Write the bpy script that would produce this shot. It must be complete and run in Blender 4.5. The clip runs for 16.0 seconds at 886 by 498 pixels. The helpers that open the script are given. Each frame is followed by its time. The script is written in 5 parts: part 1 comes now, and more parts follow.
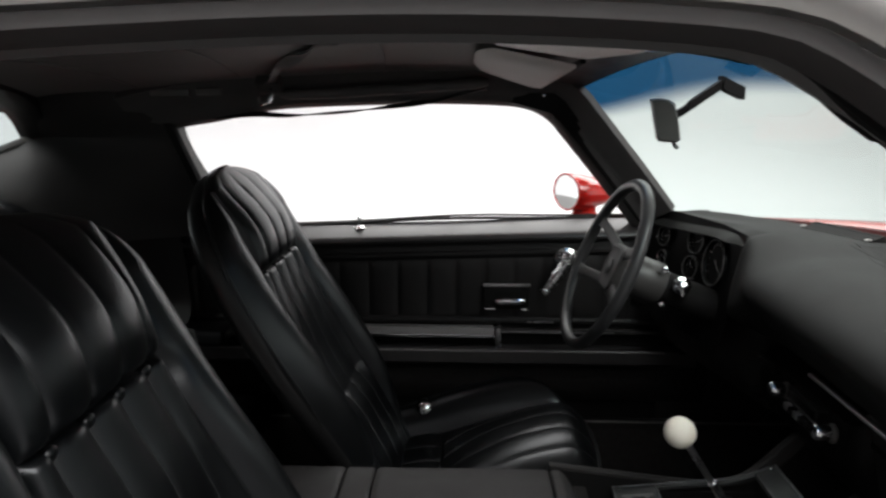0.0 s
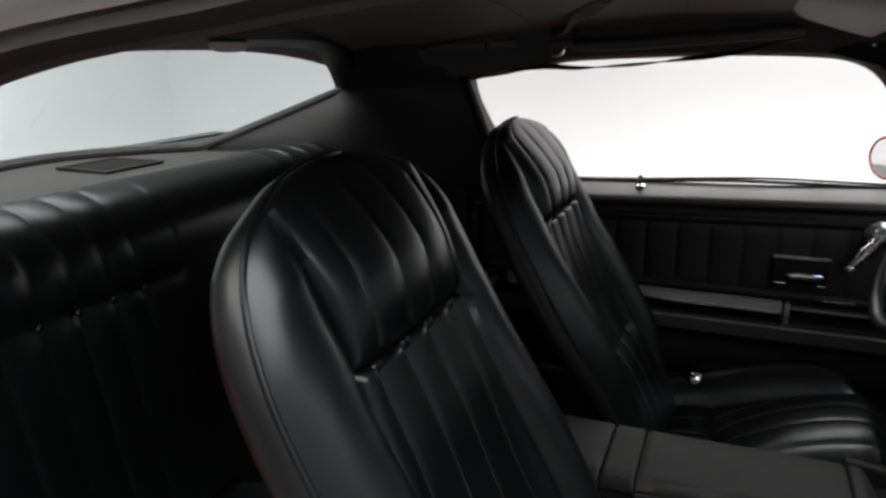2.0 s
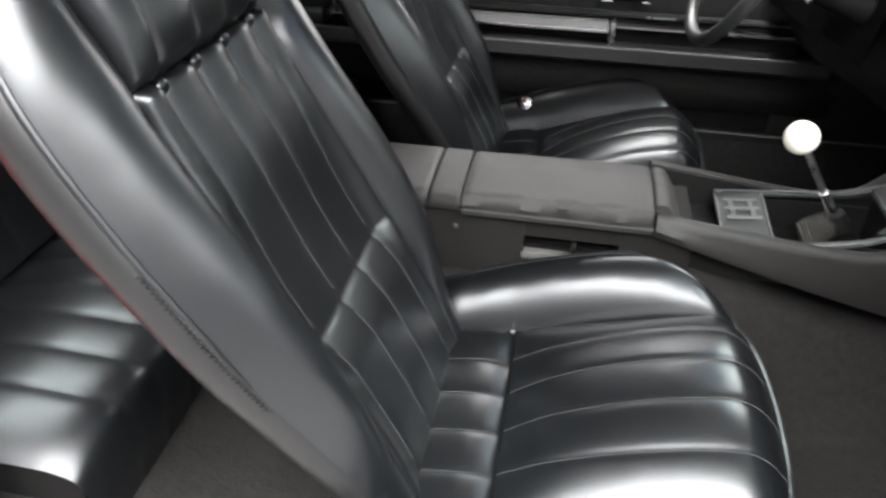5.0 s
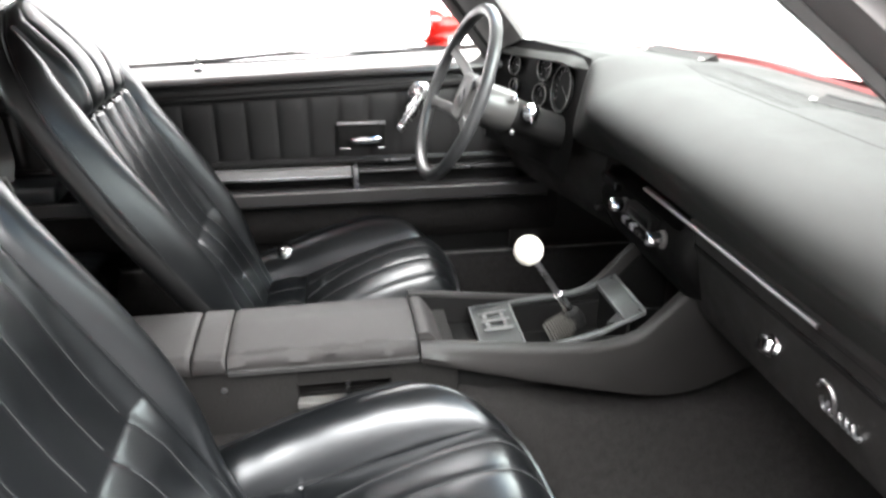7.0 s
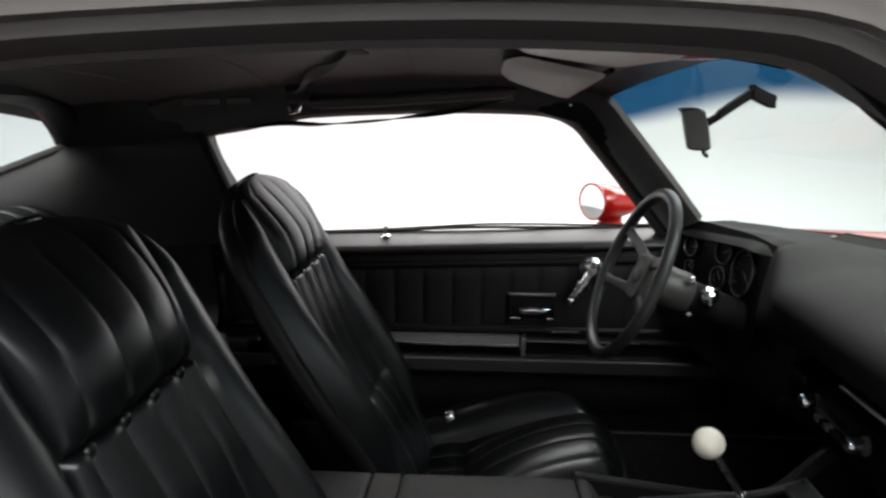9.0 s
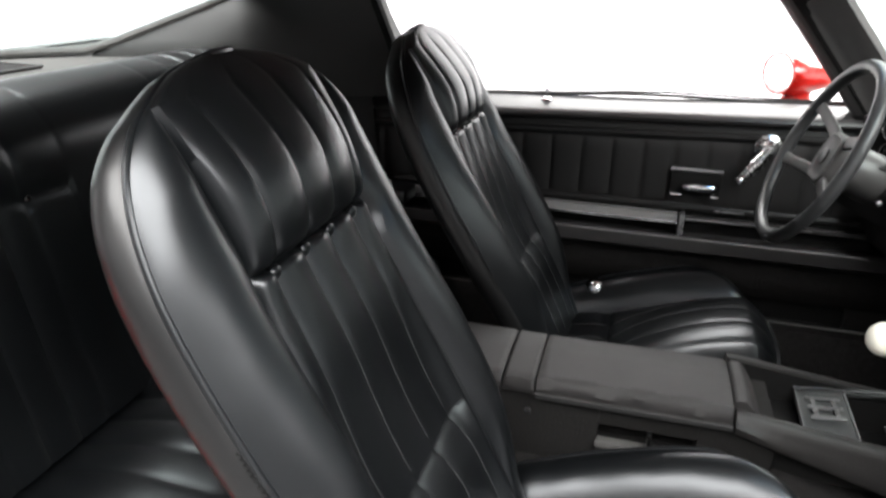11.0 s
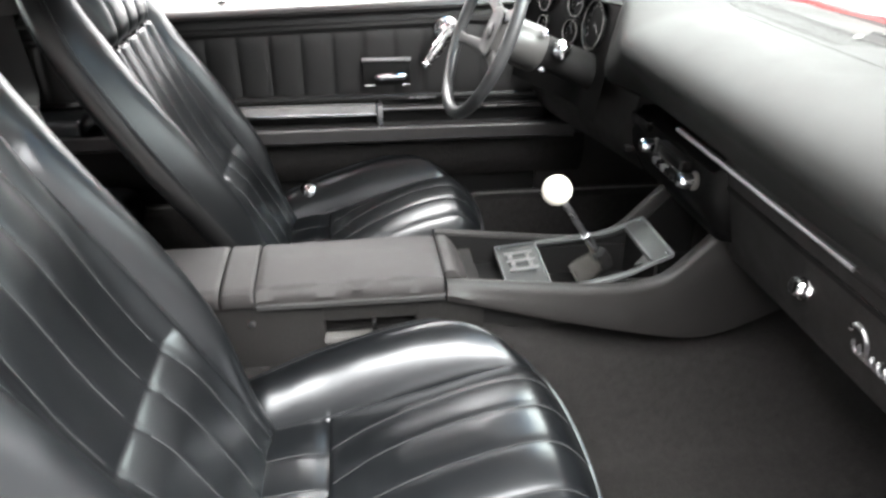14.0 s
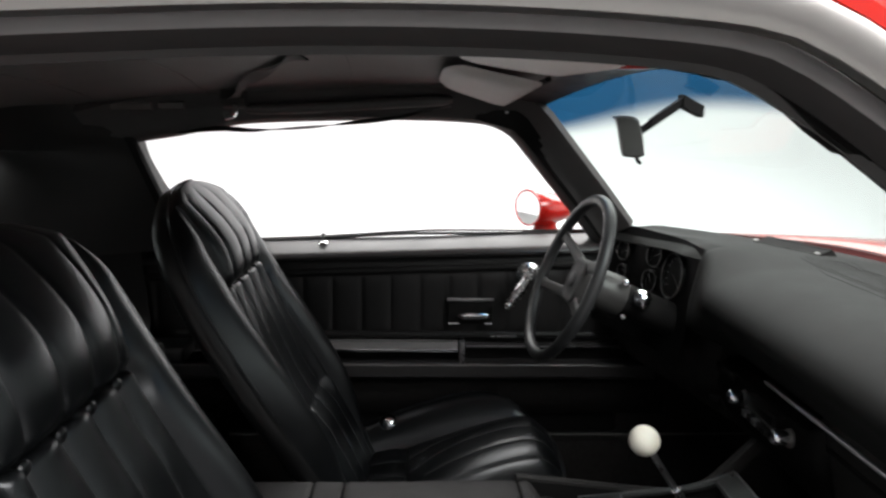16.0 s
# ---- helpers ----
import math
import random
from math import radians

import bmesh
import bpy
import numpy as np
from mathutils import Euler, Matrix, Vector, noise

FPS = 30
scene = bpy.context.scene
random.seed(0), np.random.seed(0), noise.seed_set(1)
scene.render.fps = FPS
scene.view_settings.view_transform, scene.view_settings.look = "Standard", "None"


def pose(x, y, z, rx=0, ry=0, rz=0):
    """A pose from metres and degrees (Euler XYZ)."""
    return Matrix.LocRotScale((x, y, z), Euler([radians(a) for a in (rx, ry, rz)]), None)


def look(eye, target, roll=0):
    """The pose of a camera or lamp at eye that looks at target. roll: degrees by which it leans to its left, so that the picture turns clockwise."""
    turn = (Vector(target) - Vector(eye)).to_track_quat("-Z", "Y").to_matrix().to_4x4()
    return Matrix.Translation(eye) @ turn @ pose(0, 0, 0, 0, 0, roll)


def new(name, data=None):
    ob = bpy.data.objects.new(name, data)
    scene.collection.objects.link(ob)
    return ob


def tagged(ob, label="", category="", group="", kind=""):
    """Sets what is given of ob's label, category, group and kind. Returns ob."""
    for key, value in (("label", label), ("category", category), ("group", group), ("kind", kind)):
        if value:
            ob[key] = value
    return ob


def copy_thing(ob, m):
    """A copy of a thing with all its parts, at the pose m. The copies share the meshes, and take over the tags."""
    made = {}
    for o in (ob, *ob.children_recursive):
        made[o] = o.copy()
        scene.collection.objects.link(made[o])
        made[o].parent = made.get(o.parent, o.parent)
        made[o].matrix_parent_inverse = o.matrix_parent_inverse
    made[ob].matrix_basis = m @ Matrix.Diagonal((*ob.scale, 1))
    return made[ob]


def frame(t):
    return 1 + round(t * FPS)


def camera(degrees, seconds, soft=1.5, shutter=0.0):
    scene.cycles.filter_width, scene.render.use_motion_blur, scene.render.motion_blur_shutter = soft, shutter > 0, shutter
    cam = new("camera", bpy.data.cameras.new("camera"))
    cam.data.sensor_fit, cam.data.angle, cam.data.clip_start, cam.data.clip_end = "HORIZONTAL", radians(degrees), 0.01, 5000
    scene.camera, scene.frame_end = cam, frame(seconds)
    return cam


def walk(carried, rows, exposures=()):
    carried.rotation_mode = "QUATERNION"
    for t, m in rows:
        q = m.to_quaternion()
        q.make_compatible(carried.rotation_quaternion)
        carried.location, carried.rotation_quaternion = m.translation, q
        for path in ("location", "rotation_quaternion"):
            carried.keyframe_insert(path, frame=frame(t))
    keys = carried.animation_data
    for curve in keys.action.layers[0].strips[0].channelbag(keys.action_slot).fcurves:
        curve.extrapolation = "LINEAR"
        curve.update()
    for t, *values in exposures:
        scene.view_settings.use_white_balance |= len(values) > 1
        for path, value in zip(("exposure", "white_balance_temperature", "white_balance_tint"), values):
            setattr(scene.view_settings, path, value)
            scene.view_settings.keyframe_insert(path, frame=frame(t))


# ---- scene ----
cam = camera(62.8, 16.0, soft=2.5, shutter=0.4)
PATH = [
    (0, (0.118, -1.116, 1.157), (0.056, 0.838, 0.733), 0.2),
    (0.5, (0.107, -1.12, 1.158), (-0.125, 0.82, 0.73), 0.0),
    (1, (0.096, -1.124, 1.16), (-0.304, 0.787, 0.727), -0.1),
    (1.5, (0.078, -1.125, 1.153), (-0.499, 0.736, 0.701), -0.3),
    (2, (0.061, -1.127, 1.146), (-0.664, 0.659, 0.613), -0.2),
    (2.5, (0.054, -1.131, 1.137), (-0.75, 0.577, 0.477), -0.2),
    (3, (0.057, -1.138, 1.125), (-0.749, 0.479, 0.265), 0.3),
    (3.2, (0.056, -1.133, 1.116), (-0.717, 0.449, 0.168), 0.4),
    (5.5, (0.119, -1.097, 1.093), (0.036, 0.546, -0.044), 1.1),
    (6, (0.132, -1.103, 1.095), (0.236, 0.586, 0.029), 0.9),
    (6.5, (0.147, -1.105, 1.11), (0.382, 0.628, 0.139), 0.4),
    (7, (0.148, -1.111, 1.121), (0.434, 0.695, 0.311), 0.2),
    (7.5, (0.141, -1.114, 1.137), (0.403, 0.764, 0.501), 0.3),
    (8, (0.128, -1.118, 1.15), (0.309, 0.809, 0.647), 0.5),
    (8.5, (0.121, -1.119, 1.152), (0.164, 0.835, 0.728), 0.4),
    (9, (0.107, -1.124, 1.152), (-0.013, 0.833, 0.758), 0.3),
    (9.5, (0.091, -1.122, 1.153), (-0.205, 0.814, 0.748), 0.1),
    (9.7, (0.085, -1.123, 1.152), (-0.279, 0.8, 0.741), 0.0),
    (11.8, (0.073, -1.116, 1.109), (-0.396, 0.577, 0.153), 0.9),
    (12, (0.079, -1.111, 1.106), (-0.35, 0.573, 0.117), 0.8),
    (12.5, (0.084, -1.107, 1.099), (-0.207, 0.574, 0.055), 1.3),
    (13, (0.104, -1.101, 1.094), (-0.011, 0.595, 0.041), 1.0),
    (13.5, (0.119, -1.102, 1.098), (0.213, 0.607, 0.064), 0.9),
    (14, (0.131, -1.107, 1.109), (0.363, 0.639, 0.161), 0.5),
    (14.5, (0.131, -1.114, 1.125), (0.431, 0.701, 0.339), 0.4),
    (15, (0.125, -1.121, 1.138), (0.416, 0.767, 0.545), 0.5),
    (15.5, (0.123, -1.124, 1.149), (0.316, 0.816, 0.703), 0.5),
    (16, (0.093, -1.131, 1.151), (0.157, 0.832, 0.778), 0.8),
]
EXPOSURES = [(0, -0.35), (1.0, -0.5), (2.2, -0.65), (2.7, 0.0), (3.2, 1.1), (4.2, 1.8), (5.5, 2.35), (6.5, 2.53), (7.0, 2.64), (7.5, 2.8), (7.8, 2.5), (8.5, 0.68), (9.0, -0.2), (9.7, -0.4), (10.6, 0.7), (11.8, 1.85), (12.4, 2.27), (13.5, 2.75), (14.5, 2.77), (15.0, 2.66), (15.5, 1.78), (16.0, 0.1)]
walk(cam, [(t, look(eye, target, roll)) for t, eye, target, roll in PATH], EXPOSURES)

# ---- light: a white photo studio with soft boxes under its ceiling ----
world = bpy.data.worlds.new("studio_world")
scene.world = world
world.use_nodes = True
world.node_tree.nodes["Background"].inputs["Color"].default_value = (0.9, 0.95, 1.0, 1)
world.node_tree.nodes["Background"].inputs["Strength"].default_value = 0.05


def soft_box_lamp(x, y, z, sx, sy, watts, target=None):
    data = bpy.data.lights.new("studio_lamp", "AREA")
    data.shape, data.size, data.size_y, data.energy = "RECTANGLE", sx, sy, watts
    data.color = (1.0, 0.985, 0.97)
    ob = new("studio_lamp", data)
    ob.matrix_world = look((x, y, z), target or (x, y + 0.001, 0))
    return ob


soft_box_lamp(1.7, 3.5, 3.55, 5.8, 2.8, 370)
soft_box_lamp(4.8, -1.7, 3.55, 3.0, 4.4, 155)
soft_box_lamp(-3.2, 0.6, 3.3, 1.2, 6.0, 520, (-6.0, 0.6, 1.2))
soft_box_lamp(1.0, -2.55, 3.5, 5.8, 3.2, 600)
soft_box_lamp(-2.7, 0.3, 3.55, 2.2, 3.6, 200)


# ---- small helpers ----
def lerp(a, b, f):
    return a + (b - a) * f


def smooth(f):
    f = min(1.0, max(0.0, f))
    return f * f * (3 - 2 * f)


def table(rows, v):
    """Smooth reading of a small table of (key, value) rows."""
    if v <= rows[0][0]:
        return rows[0][1]
    for i in range(len(rows) - 1):
        (k0, a), (k1, b) = rows[i], rows[i + 1]
        if v <= k1:
            s0 = (b - rows[i - 1][1]) / (k1 - rows[i - 1][0]) if i else (b - a) / (k1 - k0)
            s1 = (rows[i + 2][1] - a) / (rows[i + 2][0] - k0) if i + 2 < len(rows) else (b - a) / (k1 - k0)
            h, f = k1 - k0, (v - k0) / (k1 - k0)
            return (a * (1 + 2 * f) * (1 - f) ** 2 + b * f * f * (3 - 2 * f) + h * f * (1 - f) * (s0 * (1 - f) - s1 * f))
    return rows[-1][1]


def curve3(points, n):
    """n + 1 points on a smooth line through the given ones."""
    keys = [0.0]
    for p, q in zip(points, points[1:]):
        keys.append(keys[-1] + (Vector(q) - Vector(p)).length)
    axes = [[(k, p[a]) for k, p in zip(keys, points)] for a in range(3)]
    return [Vector([table(ax, keys[-1] * i / n) for ax in axes]) for i in range(n + 1)]


def thing(name, at, label, category, group="", kind=""):
    ob = new(name)
    ob.empty_display_size = 0.05
    ob.location = at
    return tagged(ob, label, category, group, kind)


def root_of(ob):
    while ob.parent:
        ob = ob.parent
    return ob


def part(name, bm, material, parent=None, label="", flat=False):
    """Links a bmesh, given in world places, as one mesh under a thing or part."""
    bmesh.ops.recalc_face_normals(bm, faces=bm.faces)
    if parent:
        bmesh.ops.translate(bm, vec=-Vector(root_of(parent).location), verts=bm.verts)
    me = bpy.data.meshes.new(name)
    if not flat:
        for f in bm.faces:
            f.smooth = True
        for e in bm.edges:
            if len(e.link_faces) == 2 and e.calc_face_angle(0) > radians(42):
                e.smooth = False
    bm.to_mesh(me)
    bm.free()
    me.materials.append(material)
    ob = new(name, me)
    ob.parent = parent
    return tagged(ob, label)


def grid(fn, nu, nv, wrap=False):
    bm = bmesh.new()
    rows = [[bm.verts.new(fn(i / nu, j / nv)) for i in range(nu if wrap else nu + 1)] for j in range(nv + 1)]
    for j in range(nv):
        for i in range(nu):
            k = (i + 1) % len(rows[0])
            bm.faces.new((rows[j][i], rows[j][k], rows[j + 1][k], rows[j + 1][i]))
    return bm


def loft(sections, caps=True, closed=True):
    bm = bmesh.new()
    rows = [[bm.verts.new(p) for p in s] for s in sections]
    n = len(rows[0])
    for a, b in zip(rows, rows[1:]):
        for i in range(n if closed else n - 1):
            k = (i + 1) % n
            bm.faces.new((a[i], a[k], b[k], b[i]))
    if caps and closed:
        bm.faces.new(rows[0])
        bm.faces.new(rows[-1])
    return bm


def tube(points, radius, sides=8, closed=False, flatten=1.0):
    bm = bmesh.new()
    pts = [Vector(p) for p in points]
    n = len(pts)
    rings, side = [], None
    for i, p in enumerate(pts):
        a = pts[i - 1] if (i or closed) else p
        b = pts[(i + 1) % n] if (i + 1 < n or closed) else p
        d = (b - a).normalized()
        if side is None:
            side = d.orthogonal().normalized()
        side = (side - d * side.dot(d)).normalized()
        up = d.cross(side)
        r = radius(i / max(1, n - 1)) if callable(radius) else radius
        rings.append([bm.verts.new(p + side * r * math.cos(2 * math.pi * k / sides) + up * r * flatten * math.sin(2 * math.pi * k / sides)) for k in range(sides)])
    pairs = list(zip(rings, rings[1:])) + ([(rings[-1], rings[0])] if closed else [])
    for a, b in pairs:
        for k in range(sides):
            m = (k + 1) % sides
            bm.faces.new((a[k], a[m], b[m], b[k]))
    if not closed:
        bm.faces.new(rings[0])
        bm.faces.new(rings[-1])
    return bm


def block(x0, x1, y0, y1, z0, z1, bevel=0.003, seg=2):
    bm = bmesh.new()
    bmesh.ops.create_cube(bm, size=1)
    for v in bm.verts:
        v.co = Vector((lerp(x0, x1, v.co.x + 0.5), lerp(y0, y1, v.co.y + 0.5), lerp(z0, z1, v.co.z + 0.5)))
    if bevel:
        bmesh.ops.bevel(bm, geom=list(bm.edges), offset=bevel, segments=seg, profile=0.6, affect="EDGES")
    return bm


def prism(profile, axis, a, b, bevel=0.0, seg=2):
    """A closed profile in the plane across axis ('x', 'y' or 'z'), pushed from a to b."""
    def at(p, v):
        return {"x": (v, p[0], p[1]), "y": (p[0], v, p[1]), "z": (p[0], p[1], v)}[axis]
    bm = loft([[at(p, a) for p in profile], [at(p, b) for p in profile]])
    if bevel:
        bmesh.ops.bevel(bm, geom=list(bm.edges), offset=bevel, segments=seg, profile=0.6, affect="EDGES")
    return bm


def lathe(profile, at, axis, n=24):
    """A profile of (radius, along) turned about an axis through at."""
    ax = Vector(axis).normalized()
    s = ax.orthogonal().normalized()
    u = ax.cross(s)
    o = Vector(at)
    return loft([[o + ax * h + (s * math.cos(2 * math.pi * k / n) + u * math.sin(2 * math.pi * k / n)) * max(r, 1e-4) for k in range(n)] for r, h in profile])


def ball(at, r, squash=(1, 1, 1), n=20):
    bm = bmesh.new()
    bmesh.ops.create_uvsphere(bm, u_segments=n, v_segments=n // 2 + 2, radius=r)
    for v in bm.verts:
        v.co = Vector((v.co.x * squash[0], v.co.y * squash[1], v.co.z * squash[2])) + Vector(at)
    return bm


def merge(*bms):
    out = bmesh.new()
    for b in bms:
        me = bpy.data.meshes.new("join")
        b.to_mesh(me)
        b.free()
        out.from_mesh(me)
        bpy.data.meshes.remove(me)
    return out


# ---- materials ----
def material(name, color, rough=0.5, metal=0.0, spec=0.5, grain=0.0, grain_size=0.002, vary=0.0, vary_size=0.05, rough_vary=0.0, cells=False, coat=0.0, stretch=(1, 1, 1), wrinkle=0.0):
    m = bpy.data.materials.new(name)
    m.use_nodes = True
    nt = m.node_tree
    bsdf = nt.nodes["Principled BSDF"]
    bsdf.inputs["Base Color"].default_value = (*color, 1)
    bsdf.inputs["Roughness"].default_value = rough
    bsdf.inputs["Metallic"].default_value = metal
    bsdf.inputs["Specular IOR Level"].default_value = spec
    bsdf.inputs["Coat Weight"].default_value = coat
    bsdf.inputs["Coat Roughness"].default_value = 0.06
    where = nt.nodes.new("ShaderNodeTexCoord").outputs["Object"]
    if stretch != (1, 1, 1):
        mp = nt.nodes.new("ShaderNodeMapping")
        mp.inputs["Scale"].default_value = stretch
        nt.links.new(where, mp.inputs["Vector"])
        where = mp.outputs["Vector"]
    if vary or rough_vary:
        n = nt.nodes.new("ShaderNodeTexNoise")
        n.inputs["Scale"].default_value = 1 / vary_size
        n.inputs["Detail"].default_value = 6
        n.inputs["Roughness"].default_value = 0.65
        nt.links.new(where, n.inputs["Vector"])
        if vary:
            mix = nt.nodes.new("ShaderNodeMix")
            mix.data_type = "RGBA"
            mix.inputs[6].default_value = (*[c * (1 - vary) for c in color], 1)
            mix.inputs[7].default_value = (*[min(1, c * (1 + vary)) for c in color], 1)
            nt.links.new(n.outputs["Fac"], mix.inputs[0])
            nt.links.new(mix.outputs[2], bsdf.inputs["Base Color"])
        if rough_vary:
            mr = nt.nodes.new("ShaderNodeMapRange")
            mr.inputs["From Min"].default_value, mr.inputs["From Max"].default_value = 0.3, 0.7
            mr.inputs["To Min"].default_value, mr.inputs["To Max"].default_value = max(0, rough - rough_vary), rough + rough_vary
            nt.links.new(n.outputs["Fac"], mr.inputs["Value"])
            nt.links.new(mr.outputs["Result"], bsdf.inputs["Roughness"])
    if grain:
        g = nt.nodes.new("ShaderNodeTexVoronoi" if cells else "ShaderNodeTexNoise")
        g.inputs["Scale"].default_value = 1 / grain_size
        if not cells:
            g.inputs["Detail"].default_value = 3
        nt.links.new(where, g.inputs["Vector"])
        bump = nt.nodes.new("ShaderNodeBump")
        bump.inputs["Strength"].default_value = grain
        bump.inputs["Distance"].default_value = grain_size * 0.4
        nt.links.new(g.outputs["Distance" if cells else "Fac"], bump.inputs["Height"])
        nt.links.new(bump.outputs["Normal"], bsdf.inputs["Normal"])
        if wrinkle:
            w = nt.nodes.new("ShaderNodeTexNoise")
            w.inputs["Scale"].default_value, w.inputs["Detail"].default_value = 110, 1
            nt.links.new(where, w.inputs["Vector"])
            folds = nt.nodes.new("ShaderNodeBump")
            folds.inputs["Strength"].default_value, folds.inputs["Distance"].default_value = wrinkle, 0.0022
            nt.links.new(w.outputs["Fac"], folds.inputs["Height"])
            nt.links.new(folds.outputs["Normal"], bump.inputs["Normal"])
    return m


VINYL = material("black_vinyl", (0.0022, 0.0026, 0.0030), 0.305, spec=0.48, wrinkle=0.04, grain=0.02, grain_size=0.0016, rough_vary=0.025, vary=0.25, vary_size=0.09, cells=True)
VINYL.node_tree.nodes["Principled BSDF"].inputs["Specular Tint"].default_value = (0.93, 0.965, 1.0, 1)
BOXING = material("boxing_vinyl", (0.0040, 0.0041, 0.0043), 0.38, spec=0.37, grain=0.05, grain_size=0.0018, rough_vary=0.05, vary=0.2, vary_size=0.08, cells=True)
VINYL_DULL = material("dull_vinyl", (0.0058, 0.0058, 0.006), 0.47, spec=0.4, grain=0.15, grain_size=0.0018, rough_vary=0.06, vary=0.2, vary_size=0.12, cells=True)
PAD = material("dash_pad", (0.0112, 0.0118, 0.0114), 0.62, spec=0.15, grain=0.14, grain_size=0.0014, rough_vary=0.05, vary=0.12, vary_size=0.2, cells=True)
SHELF = material("faded_shelf_vinyl", (0.040, 0.0405, 0.038), 0.7, spec=0.4, grain=0.15, grain_size=0.003, vary=0.2, vary_size=0.15)
CONSOLE = material("console_plastic", (0.0085, 0.0080, 0.0078), 0.52, spec=0.34, grain=0.3, grain_size=0.0022, rough_vary=0.08, vary=0.4, vary_size=0.035, cells=True)
TRIM_METAL = material("black_painted_metal", (0.026, 0.0252, 0.0255), 0.36, rough_vary=0.06, vary=0.12, vary_size=0.15, grain=0.1, grain_size=0.003)
GLOSS_BLACK = material("gloss_black", (0.006, 0.006, 0.006), 0.16, rough_vary=0.05, vary_size=0.04)
SATIN_GREY = material("satin_grey_trim", (0.15, 0.147, 0.147), 0.3, vary=0.15, vary_size=0.03)
MATT_BLACK = material("matt_black", (0.004, 0.004, 0.004), 0.7, spec=0.15, vary=0.2, vary_size=0.05)
HEADLINER = material("headliner_vinyl", (0.115, 0.111, 0.110), 0.6, grain=0.2, grain_size=0.003, vary=0.15, vary_size=0.1, cells=True)
CARPET = material("black_carpet", (0.0082, 0.0077, 0.0075), 0.95, spec=0.15, grain=1.0, grain_size=0.006, vary=0.95, vary_size=0.014)
RUBBER = material("black_rubber", (0.022, 0.022, 0.022), 0.55, grain=0.2, grain_size=0.003, vary=0.25, vary_size=0.03)
RUBBER_WORN = material("worn_rubber", (0.055, 0.054, 0.052), 0.6, grain=0.3, grain_size=0.004, vary=0.35, vary_size=0.02)
CHROME = material("chrome", (0.82, 0.82, 0.83), 0.09, metal=1.0, rough_vary=0.05, vary_size=0.02)
PILLAR = material("pillar_vinyl", (0.0035, 0.0034, 0.0034), 0.58, spec=0.16, grain=0.15, grain_size=0.002, vary=0.2, vary_size=0.06, cells=True)
WORN_CHROME = material("worn_chrome", (0.70, 0.70, 0.70), 0.24, metal=1.0, rough_vary=0.08, vary=0.06, vary_size=0.01)
BRASSY = material("yellow_zinc", (0.42, 0.36, 0.24), 0.35, metal=1.0, rough_vary=0.1, vary=0.35, vary_size=0.008)
BRUSHED = material("brushed_metal", (0.45, 0.45, 0.46), 0.3, metal=1.0, rough_vary=0.08, vary_size=0.02)
RED = material("red_paint", (0.44, 0.011, 0.006), 0.28, coat=0.8, vary=0.05, vary_size=0.3, rough_vary=0.03)
WHITE_BALL = material("ivory_plastic", (0.78, 0.76, 0.66), 0.22, vary=0.03, vary_size=0.03)
WHEEL_GRIP = material("wheel_rim_plastic", (0.022, 0.023, 0.024), 0.38, grain=0.3, grain_size=0.0025, rough_vary=0.06, vary=0.15, vary_size=0.05)
MIRROR = material("mirror_silver", (0.9, 0.9, 0.9), 0.02, metal=1.0)
DIAL = material("dial_face", (0.0035, 0.0035, 0.0035), 0.45, spec=0.06, vary=0.2, vary_size=0.02)
COLUMN_GREY = material("column_grey_paint", (0.026, 0.026, 0.0252), 0.40, grain=0.1, grain_size=0.002, vary=0.12, vary_size=0.03)
HUB = material("hub_plastic", (0.030, 0.0295, 0.029), 0.42, grain=0.1, grain_size=0.002, vary=0.15, vary_size=0.03)
VISOR = material("visor_vinyl", (0.58, 0.54, 0.52), 0.55, grain=0.4, grain_size=0.002, vary=0.1, vary_size=0.08, cells=True)
RAIL_TRIM = material("roof_rail_vinyl", (0.055, 0.0535, 0.053), 0.5, grain=0.15, grain_size=0.002, vary=0.2, vary_size=0.06, cells=True)
SAIL = material("sail_panel_vinyl", (0.006, 0.0059, 0.0059), 0.6, grain=0.15, grain_size=0.002, vary=0.2, vary_size=0.1, cells=True)
# the car's red, darkened and dulled: shade on the cowl put into the colour
SHADED_RED = material("shaded_red_paint", (0.060, 0.009, 0.009), 0.6, spec=0.2, vary=0.1, vary_size=0.1)
STRIP = material("strip_metal", (0.24, 0.24, 0.245), 0.36, metal=0.9, vary=0.05, vary_size=0.05)
PANEL = material("instrument_black", (0.003, 0.003, 0.003), 0.35, spec=0.06, vary=0.2, vary_size=0.03)
SEAL = material("weatherstrip_rubber", (0.021, 0.0198, 0.0197), 0.6, grain=0.15, grain_size=0.003, vary=0.15, vary_size=0.05)
DRIP = material("drip_moulding", (0.34, 0.33, 0.32), 0.30, metal=0.9, vary=0.03, vary_size=0.1)
BOX_SIDE = material("console_side_fabric", (0.0042, 0.0039, 0.0037), 0.85, spec=0.2, grain=0.5, grain_size=0.004, vary=0.45, vary_size=0.03)
ARMREST = material("armrest_vinyl", (0.0160, 0.0151, 0.0152), 0.62, spec=0.29, grain=0.25, grain_size=0.002, rough_vary=0.06, vary=0.3, vary_size=0.045, cells=True)
THREAD = material("grey_thread", (0.015, 0.0165, 0.0175), 0.6, spec=0.3, vary=0.5, vary_size=0.004)
WEBBING = material("belt_webbing", (0.010, 0.010, 0.010), 0.6, grain=0.6, grain_size=0.002, vary=0.2, vary_size=0.01)
STUDIO_WALL = material("studio_white", (0.70, 0.705, 0.715), 0.7, vary=0.015, vary_size=1.2, grain=0.05, grain_size=0.01)
